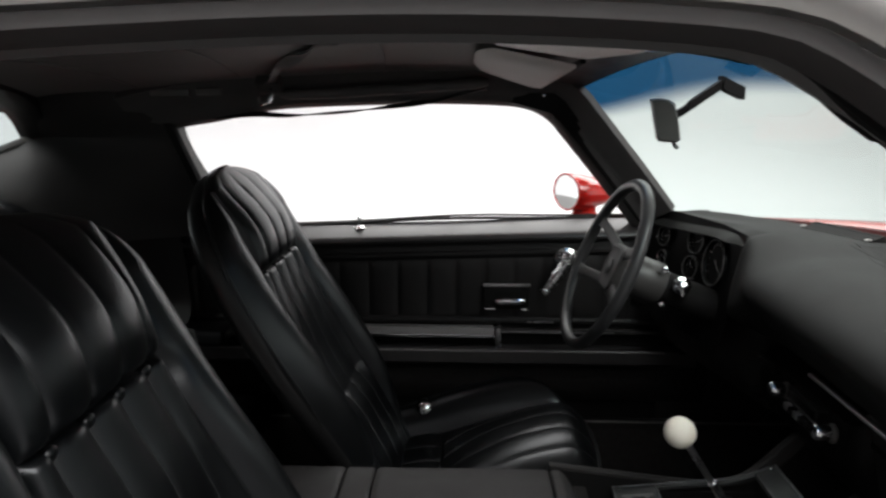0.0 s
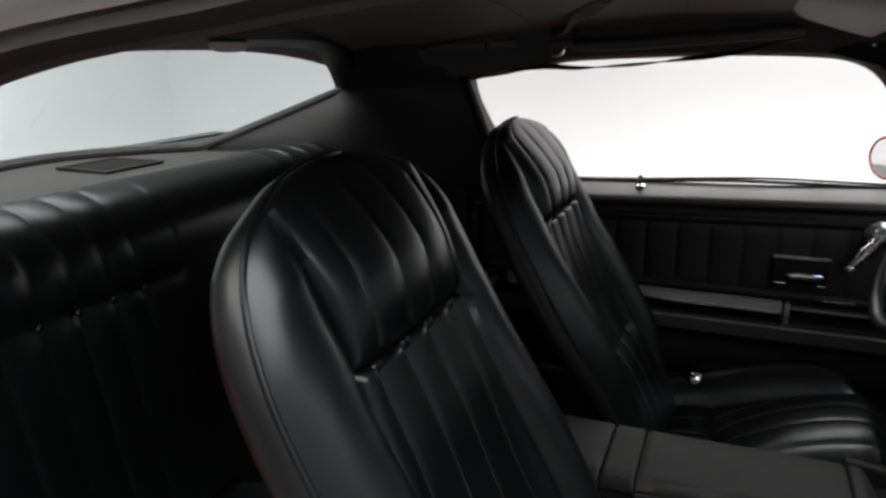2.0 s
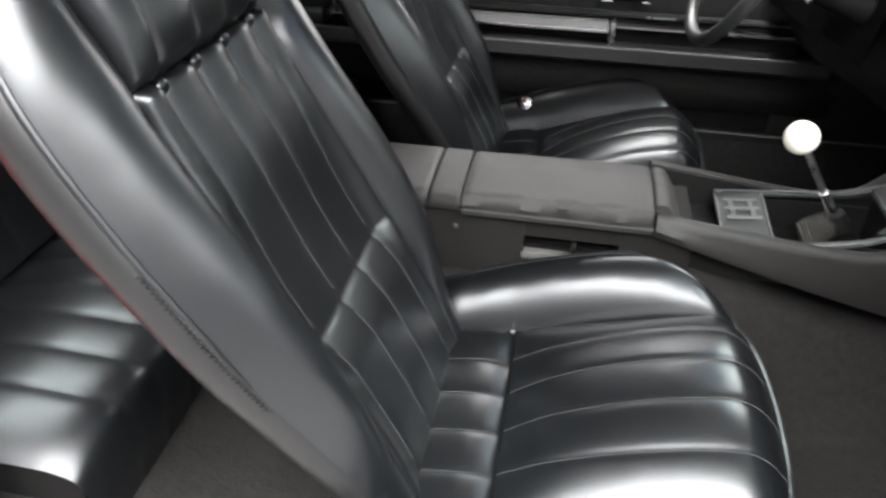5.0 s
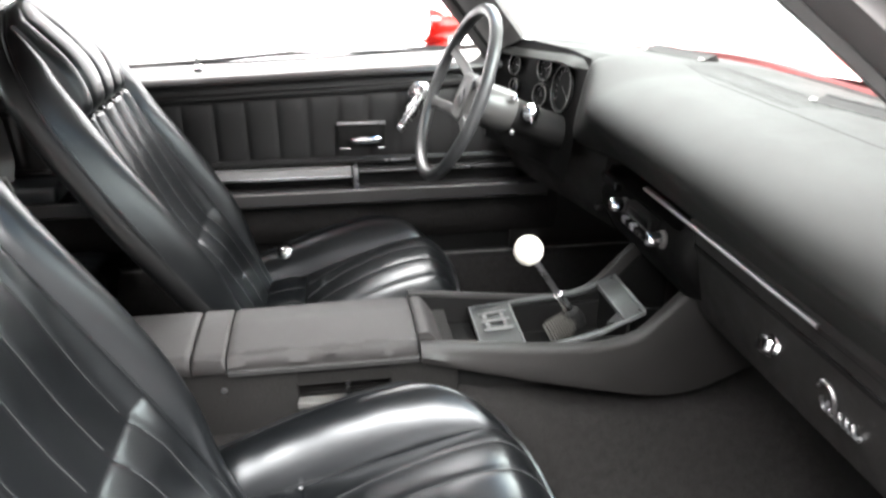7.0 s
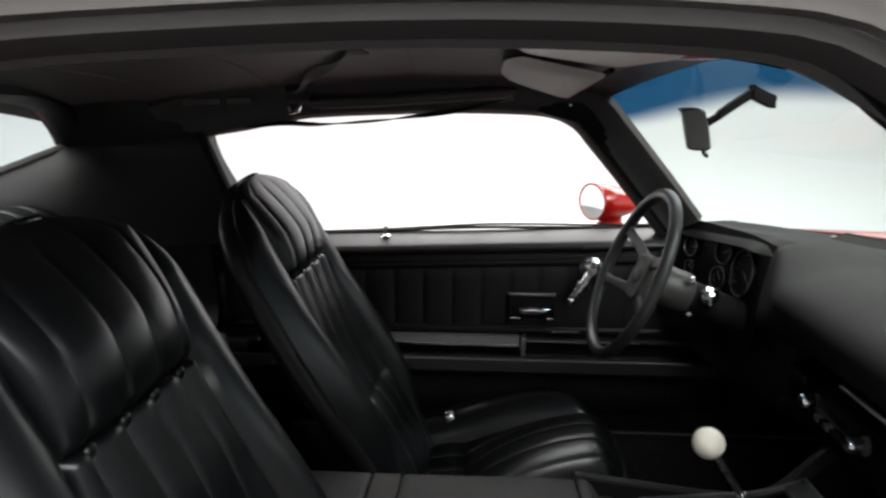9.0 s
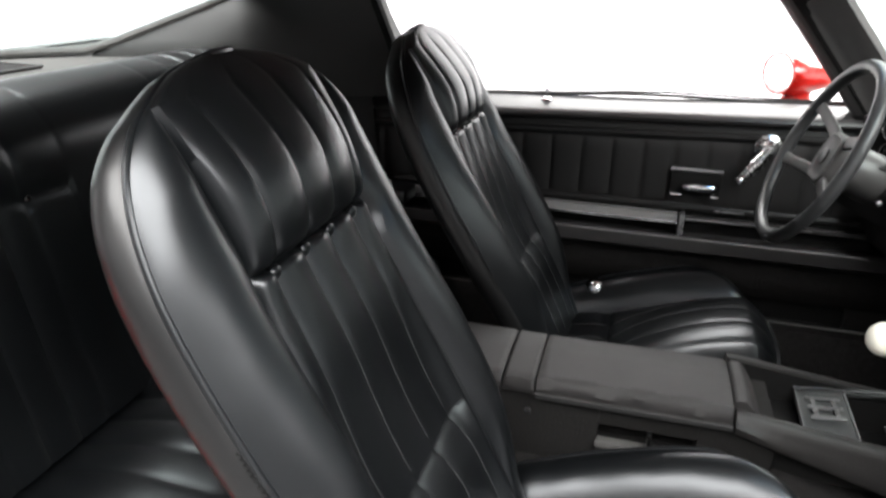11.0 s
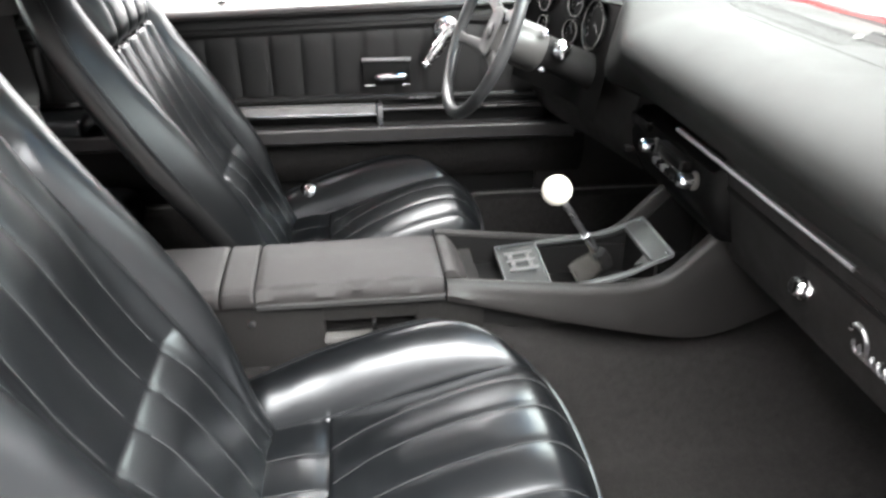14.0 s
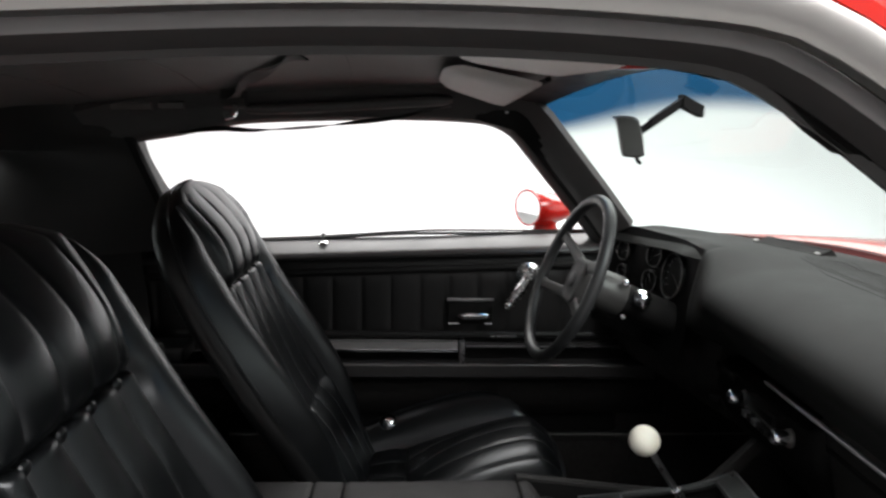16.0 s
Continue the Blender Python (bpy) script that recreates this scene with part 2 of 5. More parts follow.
STUDIO_CEILING = material("studio_ceiling_grey", (0.15, 0.15, 0.152), 0.7, vary=0.05, vary_size=1.0)
# grey of the added near wall, set for the cabin's fill and reflections
STUDIO_DARK = material("fill_wall_grey", (0.13, 0.13, 0.133), 0.85, vary=0.1, vary_size=0.4)
STUDIO_FLOOR = material("studio_floor_grey", (0.17, 0.169, 0.167), 0.5, vary=0.06, vary_size=0.5, grain=0.05, grain_size=0.01)


def glass(name, clear, band=None):
    """Thin tinted pane; band: (z where the shade starts, z where it is full, colour)."""
    m = bpy.data.materials.new(name)
    m.use_nodes = True
    nt = m.node_tree
    nt.nodes.remove(nt.nodes["Principled BSDF"])
    out = nt.nodes["Material Output"]
    tr, gl, mix, fr = (nt.nodes.new("ShaderNode" + k) for k in ("BsdfTransparent", "BsdfGlossy", "MixShader", "LayerWeight"))
    tr.inputs["Color"].default_value = (*clear, 1)
    gl.inputs["Roughness"].default_value = 0.01
    power, fac = nt.nodes.new("ShaderNodeMath"), nt.nodes.new("ShaderNodeMath")
    power.operation, fac.operation = "POWER", "MULTIPLY_ADD"
    power.inputs[1].default_value, fac.inputs[1].default_value, fac.inputs[2].default_value = 5.0, 0.25, 0.015
    nt.links.new(fr.outputs["Facing"], power.inputs[0])
    nt.links.new(power.outputs[0], fac.inputs[0])
    if band:
        sep, mr, cm = nt.nodes.new("ShaderNodeSeparateXYZ"), nt.nodes.new("ShaderNodeMapRange"), nt.nodes.new("ShaderNodeMix")
        nt.links.new(nt.nodes.new("ShaderNodeTexCoord").outputs["Object"], sep.inputs[0])
        sq, lift = nt.nodes.new("ShaderNodeMath"), nt.nodes.new("ShaderNodeMath")
        sq.operation, lift.operation = "MULTIPLY", "MULTIPLY_ADD"
        lift.inputs[1].default_value = 0.15
        nt.links.new(sep.outputs["Y"], sq.inputs[0])
        nt.links.new(sep.outputs["Y"], sq.inputs[1])
        nt.links.new(sq.outputs[0], lift.inputs[0])
        nt.links.new(sep.outputs["Z"], lift.inputs[2])
        nt.links.new(lift.outputs[0], mr.inputs["Value"])
        mr.interpolation_type = "SMOOTHSTEP"
        mr.inputs["From Min"].default_value, mr.inputs["From Max"].default_value = band[0], band[1]
        cm.data_type = "RGBA"
        cm.inputs[6].default_value, cm.inputs[7].default_value = (*clear, 1), (*band[2], 1)
        nt.links.new(mr.outputs["Result"], cm.inputs[0])
        nt.links.new(cm.outputs[2], tr.inputs["Color"])
    nt.links.new(fac.outputs[0], mix.inputs["Fac"])
    nt.links.new(tr.outputs[0], mix.inputs[1])
    nt.links.new(gl.outputs[0], mix.inputs[2])
    nt.links.new(mix.outputs[0], out.inputs["Surface"])
    return m


WINDSHIELD = glass("windshield_glass", (0.62, 0.69, 0.665), (1.148, 1.185, (0.010, 0.064, 0.140)))
REAR_GLASS = glass("rear_window_glass", (0.72, 0.80, 0.79))

# ---- studio ----
def studio():
    bm = bmesh.new()
    x0, x1, y0, y1, top, r = -6.0, 7.5, -5.0, 5.5, 3.6, 0.9
    # walls with a rounded foot, as one run round the room
    prof = [(top, 0.0)] + [(r - r * math.sin(a), r - r * math.cos(a)) for a in [radians(9 * k) for k in range(11)]]
    ring = []
    for z, inset in prof:
        ring.append([(x0 + inset, y0 + inset, z), (x1 - inset, y0 + inset, z), (x1 - inset, y1 - inset, z), (x0 + inset, y1 - inset, z)])
    rows = [[bm.verts.new(p) for p in s] for s in ring]
    for a, b in zip(rows, rows[1:]):
        for i in range(4):
            bm.faces.new((a[i], a[(i + 1) % 4], b[(i + 1) % 4], b[i]))
    # unseen wall added before the white one, to dim fill and reflections
    near = part("unseen_fill_wall", block(x0, x1, y0 + 0.92, y0 + 0.98, 0.004, top - 0.004, 0), STUDIO_DARK)
    tagged(near, "unseen grey wall added beside the car to shape its light", "wall", kind="structure")
    w = part("wall_cove", bm, STUDIO_WALL)
    tagged(w, "white studio wall with a rounded foot", "wall", kind="structure")
    f = part("floor", block(x0 - 0.1, x1 + 0.1, y0 - 0.1, y1 + 0.1, -0.2, 0.0, 0), STUDIO_FLOOR)
    tagged(f, "smooth dark grey studio floor", "floor", kind="structure")
    c = part("ceiling", block(x0 - 0.1, x1 + 0.1, y0 - 0.1, y1 + 0.1, top, top + 0.1, 0), STUDIO_CEILING)
    tagged(c, "dark grey studio ceiling", "ceiling", kind="structure")


studio()

# ---- car shell ----
# x runs to the nose of the car, y to the driver's side, z up
body = thing("sports_coupe", (0, 0, 0), "red two-door car with a black cabin", "car")

# edge of each side opening: (x, z) from rear to the foot of the front pillar
DRV_TOP = [(-0.66, 1.055), (-0.578, 1.074), (-0.476, 1.091), (-0.40, 1.107), (-0.314, 1.121), (-0.10, 1.131), (0.02, 1.134), (0.19, 1.131), (0.262, 1.122), (0.31, 1.098), (0.347, 1.058), (0.41, 0.985), (0.472, 0.913), (0.54, 0.83)]
PAS_TOP = [(-0.86, 1.05), (-0.66, 1.109), (-0.527, 1.140), (-0.337, 1.166), (-0.222, 1.182), (-0.10, 1.190), (0.026, 1.195), (0.147, 1.195), (0.266, 1.189), (0.315, 1.181), (0.355, 1.160), (0.40, 1.128), (0.45, 1.088), (0.524, 1.030), (0.60, 0.965), (0.72, 0.87), (0.78, 0.82)]


def along(rows, y_of, n):
    return curve3([(x, y_of(x, z), z) for x, z in rows], n)


def drv_y(x, z):
    return 0.60 + 0.24 * max(0, 1.13 - z) * (1.0 if x > 0.2 else 0.6)


def pas_y(x, z):
    return -0.60 - 0.30 * max(0, 1.19 - z) * (1.0 if x > 0.2 else 0.45)


def frame_dir(pts, i):
    d = pts[min(i + 1, len(pts) - 1)] - pts[max(i - 1, 0)]
    d.normalize()
    out = Vector((-d.z, 0, d.x))          # up and away from the opening
    if out.z < 0:
        out = -out
    return d, out


def rail(points, side, sections, n_from=0, n_to=None):
    """A rail along points; sections: (across, up) places, across counted outward."""
    rows = []
    pts = points[n_from:n_to]
    for i, p in enumerate(pts):
        _, up = frame_dir(pts, i)
        rows.append([p + Vector((0, side * a, 0)) + up * u for a, u in sections])
    return loft(rows)


drv_line = along(DRV_TOP, drv_y, 60)
pas_line = along(PAS_TOP, pas_y, 72)

# driver's side: inner garnish moulding, rubber seal, painted roof rail
part("roof_rail_moulding", rail(drv_line, 1, [(0.0, 0.0), (-0.012, 0.006), (-0.022, 0.022), (-0.03, 0.045), (-0.055, 0.062), (-0.075, 0.085), (-0.06, 0.10), (0.02, 0.09), (0.03, 0.02)]), RAIL_TRIM, body)
part("window_seal", rail(drv_line, 1, [(0.012, -0.004), (0.004, 0.0), (0.006, 0.012), (0.03, 0.014), (0.034, 0.0), (0.024, -0.006)]), RUBBER, body)
part("roof_side", rail(drv_line, 1, [(0.03, 0.0), (0.034, 0.03), (0.06, 0.04), (0.062, 0.03), (0.04, -0.004)]), RED, body)
# passenger's side: windlace, deep seal channel, drip rail and the red roof edge above it
part("windlace", rail(pas_line, -1, [(-0.016, 0.002), (-0.010, -0.005), (0.000, -0.006), (0.0055, 0.001), (0.002, 0.010), (-0.012, 0.010)]), RUBBER, body, "black rubber windlace round the door opening")
part("door_seal", rail(pas_line, -1, [(0.0065, 0.003), (0.014, -0.001), (0.032, 0.004), (0.044, 0.012), (0.046, 0.022), (0.03, 0.028), (0.0065, 0.018)]), SEAL, body, "thick black door weatherstrip")
part("seal_lip", rail(pas_line, -1, [(0.0465, 0.010), (0.0485, 0.008), (0.0505, 0.012), (0.0505, 0.020), (0.0475, 0.022)]), SATIN_GREY, body)
part("rail_groove", rail(pas_line, -1, [(0.0515, 0.020), (0.0595, 0.020), (0.0595, 0.030), (0.0515, 0.030)]), MATT_BLACK, body)
part("cover_bump", loft([[p + Vector((0, a, 0)) + Vector((-0.62, 0, -0.78)) * d for a, d in ((0.018, -0.004), (0.018, h), (0.004, h + 0.001), (-0.006, h * 0.7), (-0.006, -0.004))] for p, h in [(q, 0.005 * smooth((q.x - 0.34) / 0.045) * smooth((0.405 - q.x) / 0.006)) for q in curve3([(x, pas_y(x, z), z) for x, z in ((0.335, 1.173), (0.355, 1.160), (0.40, 1.128), (0.41, 1.120))], 40)]]), MATT_BLACK, body)
part("roof_rail_cover", rail([p for p in pas_line if p.x < 0.335], -1, [(-0.012, 0.006), (-0.04, 0.012), (-0.075, 0.028), (-0.10, 0.055), (-0.085, 0.068), (0.0, 0.06), (0.006, 0.015)]), VINYL_DULL, body)
part("drip_rail", rail(pas_line, -1, [(0.0605, 0.018), (0.066, 0.016), (0.074, 0.019), (0.080, 0.031), (0.076, 0.046), (0.0605, 0.042)]), DRIP, body, "dull silver drip rail")
part("roof_edge", rail(pas_line, -1, [(0.073, 0.0485), (0.074, 0.058), (0.050, 0.088), (0.01, 0.115), (-0.02, 0.10), (0.03, 0.058), (0.044, 0.0455)]), RED, body, "glossy red roof edge")

# roof skin and headliner
ROOF_Z = [(-0.95, 1.14), (-0.80, 1.182), (-0.55, 1.212), (-0.25, 1.235), (0.05, 1.245), (0.25, 1.24), (0.38, 1.215)]


def headliner_at(u, v, lift=0.0):
    x = lerp(-0.93, 0.36 - 0.05 * (2 * v - 1) ** 2, u)
    y = lerp(-0.60, 0.60, v)
    zc = table(ROOF_Z, x)
    sag = 0.004 * math.cos(2 * math.pi * (x + 0.05) / 0.33)
    return Vector((x, y, zc - 0.055 * abs(y / 0.60) ** 2.4 + sag * (1 - (y / 0.6) ** 2) + lift))


tagged(part("headliner", grid(headliner_at, 48, 24), HEADLINER), "black perforated vinyl headliner held up by cross bows", "headliner", kind="structure")
for bow_x in (-0.62, -0.38, -0.05, 0.20):
    u = (bow_x + 0.93) / 1.27
    part("headliner_seam", tube([headliner_at(u, 0.04 + 0.92 * k / 20, -0.001) for k in range(21)], 0.0022, 6), HEADLINER, body)
part("roof_skin", grid(lambda u, v: headliner_at(u, v, 0.035), 24, 12), RED, body)

# windshield: curved, raked, with a blue shade band
def base_x(y):
    side = 0.60 if y > 0 else 0.80
    return side + (1.12 - side) * (1 - min(1.0, abs(y) / 0.70) ** 3) ** 0.6


def shield_at(u, v, off=0.0):
    y = lerp(-1, 1, u)
    yb, yt = 0.70 * y, 0.60 * y
    b = Vector((base_x(yb), yb, 0.855))
    t = Vector((0.425 - (0.07 if y > 0 else 0.02) * y * y, yt, 1.222 - (0.055 if y > 0 else 0.03) * y * y))
    p = b.lerp(t, v)
    p.x += 0.02 * math.sin(math.pi * v) + off
    return p


ws = part("windshield", grid(shield_at, 32, 14), WINDSHIELD, body, "tinted windshield with a dark blue shade band along its top")
ws.visible_shadow = False
part("windshield_header", loft([[shield_at(k / 24, 1.0) + Vector((dx, 0, dz)) for dx, dz in ((0.015, -0.006), (-0.03, -0.004), (-0.09, 0.012), (-0.09, 0.03), (0.0, 0.03), (0.02, 0.008))] for k in range(25)]), VINYL_DULL, body)


def at_height(line, z):
    """Place on the front part of an opening's edge at a height."""
    front = [p for p in line if p.x > 0.2]
    for a, b in zip(front, front[1:]):
        if a.z >= z >= b.z and a.z > b.z:
            return a.lerp(b, (a.z - z) / (a.z - b.z))
    return max(front, key=lambda p: p.z) if z > front[-1].z else front[-1]


def pillar(side):
    """Front pillar between the windshield's edge and the door opening."""
    line = drv_line if side > 0 else pas_line
    foot = 0.84 if side > 0 else 0.84
    rows = []
    for k in range(15):
        z = lerp(1.155, foot, k / 14)
        v = (z - 0.855) / (1.167 - 0.855)
        e = shield_at(1.0 if side > 0 else 0.0, max(-0.05, min(1.02, v)))
        q = at_height(line, z)
        y_in = e.y - side * 0.02
        rows.append([Vector((e.x + 0.012, y_in, e.z)), Vector((e.x - 0.018, y_in - side * 0.022, e.z)), Vector((q.x + 0.018, q.y - side * 0.018, z)), Vector((q.x + 0.004, q.y - side * 0.002, z)), Vector((q.x + 0.012, q.y + side * (0.03 if side > 0 else 0.002), z)), Vector((e.x + 0.012, e.y + side * 0.02, e.z))])
    return loft(rows)


part("front_pillar", pillar(1), PILLAR, body)
part("front_pillar", pillar(-1), PILLAR, body)
part("pillar_screw", ball((0.292, 0.575, 1.150), 0.006, n=10), CHROME, body)

# hood and cowl, seen over the dash
def hood_at(u, v):
    y = lerp(-0.80, 0.80, u)
    x = lerp(base_x(0.8 * y) + 0.035, 2.30, v)
    crown = 0.028 * math.exp(-((abs(y) - 0.0) / 0.30) ** 2)
    return Vector((x, y, 0.868 + crown - 0.036 * (y / 0.8) ** 4 - 0.10 * v * v - 0.035 * math.exp(-v / 0.02)))


part("hood", grid(hood_at, 36, 22), RED, body, "long glossy red hood")
part("cowl", loft([[(base_x(y) + dx, y, dz) for dx, dz in ((0.0, 0.80), (0.008, 0.835), (0.03, 0.842), (0.05, 0.82))] for y in [lerp(-0.70, 0.02, k / 20) for k in range(21)]]), RUBBER, body)
# the hood's shaded rear edge, its shadow given by the darker red
part("cowl_panel", loft([[(base_x(y) + dx, y, dz - 0.012 * smooth((0.5 - y) / 0.25)) for dx, dz in ((0.022, 0.79), (0.026, 0.850), (0.034, 0.858), (0.055, 0.859), (0.06, 0.80))] for y in [lerp(0.02, 0.69, k / 24) for k in range(25)]]), SHADED_RED, body, "red panel at the foot of the windshield, with shade in its colour")
for sgn in (1, -1):
    part("fender", grid(lambda u, v: Vector((lerp(0.72, 2.3, v), sgn * lerp(0.70, 0.93, u), 0.868 - 0.034 - 0.035 * u * u - 0.09 * v * v + 0.01 * math.sin(math.pi * u))), 8, 14), RED, body)

# rear window, its frame, parcel shelf and the sail panels
def rear_foot(yn):
    """Lower edge of the rear window: level, then sweeping up to a point at each side."""
    q = abs(yn)
    s = max(0.0, (q - 0.6) / 0.4)
    x = -1.40 + 0.55 * q * q if q < 0.6 else lerp(-1.202, -0.925, s)
    return Vector((x, 0.60 * yn, 0.905 + 0.137 * s))


def rear_at(u, v):
    y = lerp(-1, 1, u)
    top = Vector((-0.84 - 0.085 * y * y, 0.60 * y, 1.160 - 0.118 * abs(y) ** 5))
    p = rear_foot(y).lerp(top, v)
    p.x += 0.03 * math.sin(math.pi * v) * (1 - abs(y) ** 4)
    return p


rg = part("rear_window", grid(rear_at, 28, 12), REAR_GLASS, body, "pale tinted rear window")
rg.visible_shadow = False
part("rear_window_trim", tube([rear_at(k / 24, 0.0) + Vector((0.012, 0, 0.004)) for k in range(25)], 0.011, 8), RUBBER_WORN, body)
part("rear_header", loft([[rear_at(k / 24, 1.0) + Vector((dx, 0, dz)) for dx, dz in ((-0.02, 0.0), (0.01, -0.010), (0.06, 0.004), (0.07, 0.03), (0.0, 0.03))] for k in range(25)]), VINYL_DULL, body)
part("dome_lamp", loft([[(-0.80 + 0.018 * math.cos(a) * r, -0.02 + 0.05 * math.sin(a) * r, 1.158 - h) for a in [2 * math.pi * k / 24 for k in range(24)]] for r, h in ((1.0, 0.0), (1.0, 0.008), (0.8, 0.016), (0.2, 0.018))]), VISOR, body, "small pale dome lamp on the headliner")
for sgn in (1, -1):
    front = -0.575 if sgn > 0 else -0.80
    rows = []
    for k in range(17):
        f = k / 16
        z = lerp(1.16, 0.80, f)
        g = smooth((1.075 - z) / 0.27)
        fr = Vector((front - 0.05 * smooth((z - 1.07) / 0.09) + 0.075 * g, sgn * lerp(0.585, 0.69, smooth((1.16 - z) / 0.36)), z))
        e = rear_foot(sgn * (0.6 + 0.4 * min(1.0, max(0.0, (z - 0.905) / 0.137))))
        e.z = z
        if z > 1.042:
            e = Vector((lerp(-0.925, -0.87, (z - 1.042) / 0.12), sgn * lerp(0.60, 0.45, (z - 1.042) / 0.12), z))
        rows.append([fr, fr.lerp(e, 0.35) + Vector((0, -sgn * 0.010, 0)), fr.lerp(e, 0.7) + Vector((0, -sgn * 0.010, 0)), e + Vector((0.004, -sgn * 0.004, 0)), e + Vector((-0.02, sgn * 0.09, 0)), fr + Vector((0, sgn * 0.07, 0))])
    part("sail_panel", loft(rows), SAIL, body)
    part("panel_screw", ball((-0.905, sgn * 0.585, 1.010), 0.004, n=8), CHROME, body)
# the quarter window's edge strip on the driver's side
part("quarter_window_strip", loft([[Vector((lerp(-0.585, -0.50, f) + dx, lerp(0.603, 0.655, f) + dy, lerp(1.082, 0.83, f))) for dx, dy in ((-0.012, -0.01), (0.006, -0.012), (0.012, 0.0), (0.004, 0.015), (-0.014, 0.01))] for f in [k / 8 for k in range(9)]]), MATT_BLACK, body)

# floor pan with tunnel, sills and inner sides
def floor_z(x, y):
    hump = table([(0.0, 0.185), (0.22, 0.185), (0.30, 0.235), (0.41, 0.215), (0.56, 0.172), (0.67, 0.152), (0.80, 0.16)], x) * smooth((0.215 - abs(y)) / 0.11) * smooth((x + 0.75) / 0.35)
    rise = 0.22 * smooth((x - 0.86) / 0.30)
    back = 0.10 * smooth((-0.30 - x) / 0.18)
    return 0.17 + max(hump, 0) + rise + back + 0.0025 * noise.noise((x * 14, y * 14, 0))


tagged(part("floor_carpet", grid(lambda u, v: Vector((lerp(-1.0, 1.12, u), lerp(-0.70, 0.70, v), floor_z(lerp(-1.0, 1.12, u), lerp(-0.70, 0.70, v)))), 110, 72), CARPET, body), "black loop carpet over floor and tunnel")
part("sill_plate", loft([[(x, -y, z) for y, z in ((0.60, 0.17), (0.61, 0.235), (0.63, 0.25), (0.72, 0.25), (0.76, 0.235), (0.78, 0.10), (0.60, 0.10))] for x in (-0.62, 0.0, 0.62, 1.10)]), TRIM_METAL, body, "scuffed black door sill")
part("sill_carpet", loft([[(x, y, z + 0.002 * noise.noise((x * 12, y * 20, 0))) for y, z in ((0.575, 0.165), (0.585, 0.24), (0.592, 0.30), (0.604, 0.319), (0.625, 0.324), (0.66, 0.324), (0.66, 0.10), (0.575, 0.10))] for x in [lerp(-0.62, 1.10, k / 40) for k in range(41)]]), CARPET, body, "black carpet over the raised sill")
part("sill_trim", loft([[(x, y, z) for y, z in ((0.630, 0.3245), (0.631, 0.327), (0.640, 0.327), (0.642, 0.3245))] for x in (-0.62, 0.0, 0.62, 1.10)]), RUBBER_WORN, body, "thin worn strip along the sill")
for sgn in (1, -1):
    part("kick_panel", prism([(0.62, 0.22), (0.62, 0.50), (0.68, 0.72), (1.12, 0.72), (1.12, 0.22)], "y", sgn * 0.685, sgn * 0.72, 0.004), CONSOLE, body)
part("firewall", block(1.10, 1.14, -0.72, 0.72, 0.10, 0.84, 0), CARPET, body)
part("underbody", block(-1.95, 2.3, -0.74, 0.74, 0.115, 0.145, 0), MATT_BLACK, body)
# plain outer panels that close the body
part("nose_panel", grid(lambda u, v: Vector((2.30 + 0.10 * math.sin(math.pi * v) * (1 - 0.4 * (2 * u - 1) ** 2), lerp(-0.93, 0.93, u), lerp(0.735, 0.20, v))), 16, 8), RED, body)
part("tail_panel", grid(lambda u, v: Vector((-2.05 - 0.06 * math.sin(math.pi * v), lerp(-0.90, 0.90, u), lerp(0.785, 0.20, v))), 12, 6), RED, body)
part("rear_deck", grid(lambda u, v: Vector((lerp(-1.42, -2.05, v), lerp(-0.90, 0.90, u), 0.825 - 0.04 * v - 0.02 * abs(2 * u - 1) ** 3)), 12, 8), RED, body)
for sgn in (1, -1):
    part("fender_side", grid(lambda u, v: Vector((lerp(0.80, 2.30, u), sgn * (0.93 + 0.02 * math.sin(math.pi * v)), lerp(0.805 - 0.09 * u * u, 0.20, v))), 14, 8), RED, body)
    part("quarter_side", grid(lambda u, v: Vector((lerp(-2.05, -0.72 if sgn < 0 else -0.60, u), sgn * (0.895 + 0.03 * math.sin(math.pi * v)), lerp(0.805, 0.20, v))), 14, 8), RED, body)
    for wx in (1.55, -1.22):
        tyre = part("tyre", lathe([(0.20, -0.09), (0.305, -0.095), (0.325, -0.07), (0.325, 0.07), (0.305, 0.095), (0.20, 0.09)], (wx, sgn * 0.80, 0.325), (0, 1, 0), 36), RUBBER, body)
        part("rim", lathe([(0.20, -0.07), (0.19, 0.0), (0.06, 0.02), (0.05, 0.05), (0.0, 0.05)], (wx, sgn * 0.80, 0.325), (0, sgn, 0), 28), BRUSHED, tyre)
    part("quarter_top", grid(lambda u, v: Vector((lerp(-1.46, -0.90 if sgn < 0 else -0.68, u), sgn * lerp(0.655, 0.895, v), lerp(0.892 if sgn > 0 else 0.845, 0.805, v ** 1.6) + 0.004 * math.sin(math.pi * v))), 8, 8), RED, body)
# outer driver's side below the belt, so the cabin is closed
part("door_skin", block(-0.62, 0.80, 0.80, 0.86, 0.12, 0.80, 0.02), RED, body)
part("rear_bulkhead", block(-1.45, -1.40, -0.72, 0.72, 0.12, 0.90, 0), MATT_BLACK, body)

# parcel shelf
part("parcel_shelf", loft([[(x, y, z + 0.004 * math.cos(y * 3)) for x, z in ((-1.46, 0.895), (-0.985, 0.895), (-0.975, 0.885), (-0.975, 0.86), (-1.46, 0.86))] for y in [lerp(-0.64, 0.64, k / 12) for k in range(13)]]), SHELF, body, "grey-black parcel shelf faded by the sun")
part("speaker_grille", block(-1.27, -1.13, -0.02, 0.14, 0.893, 0.903, 0.003), MATT_BLACK, body)
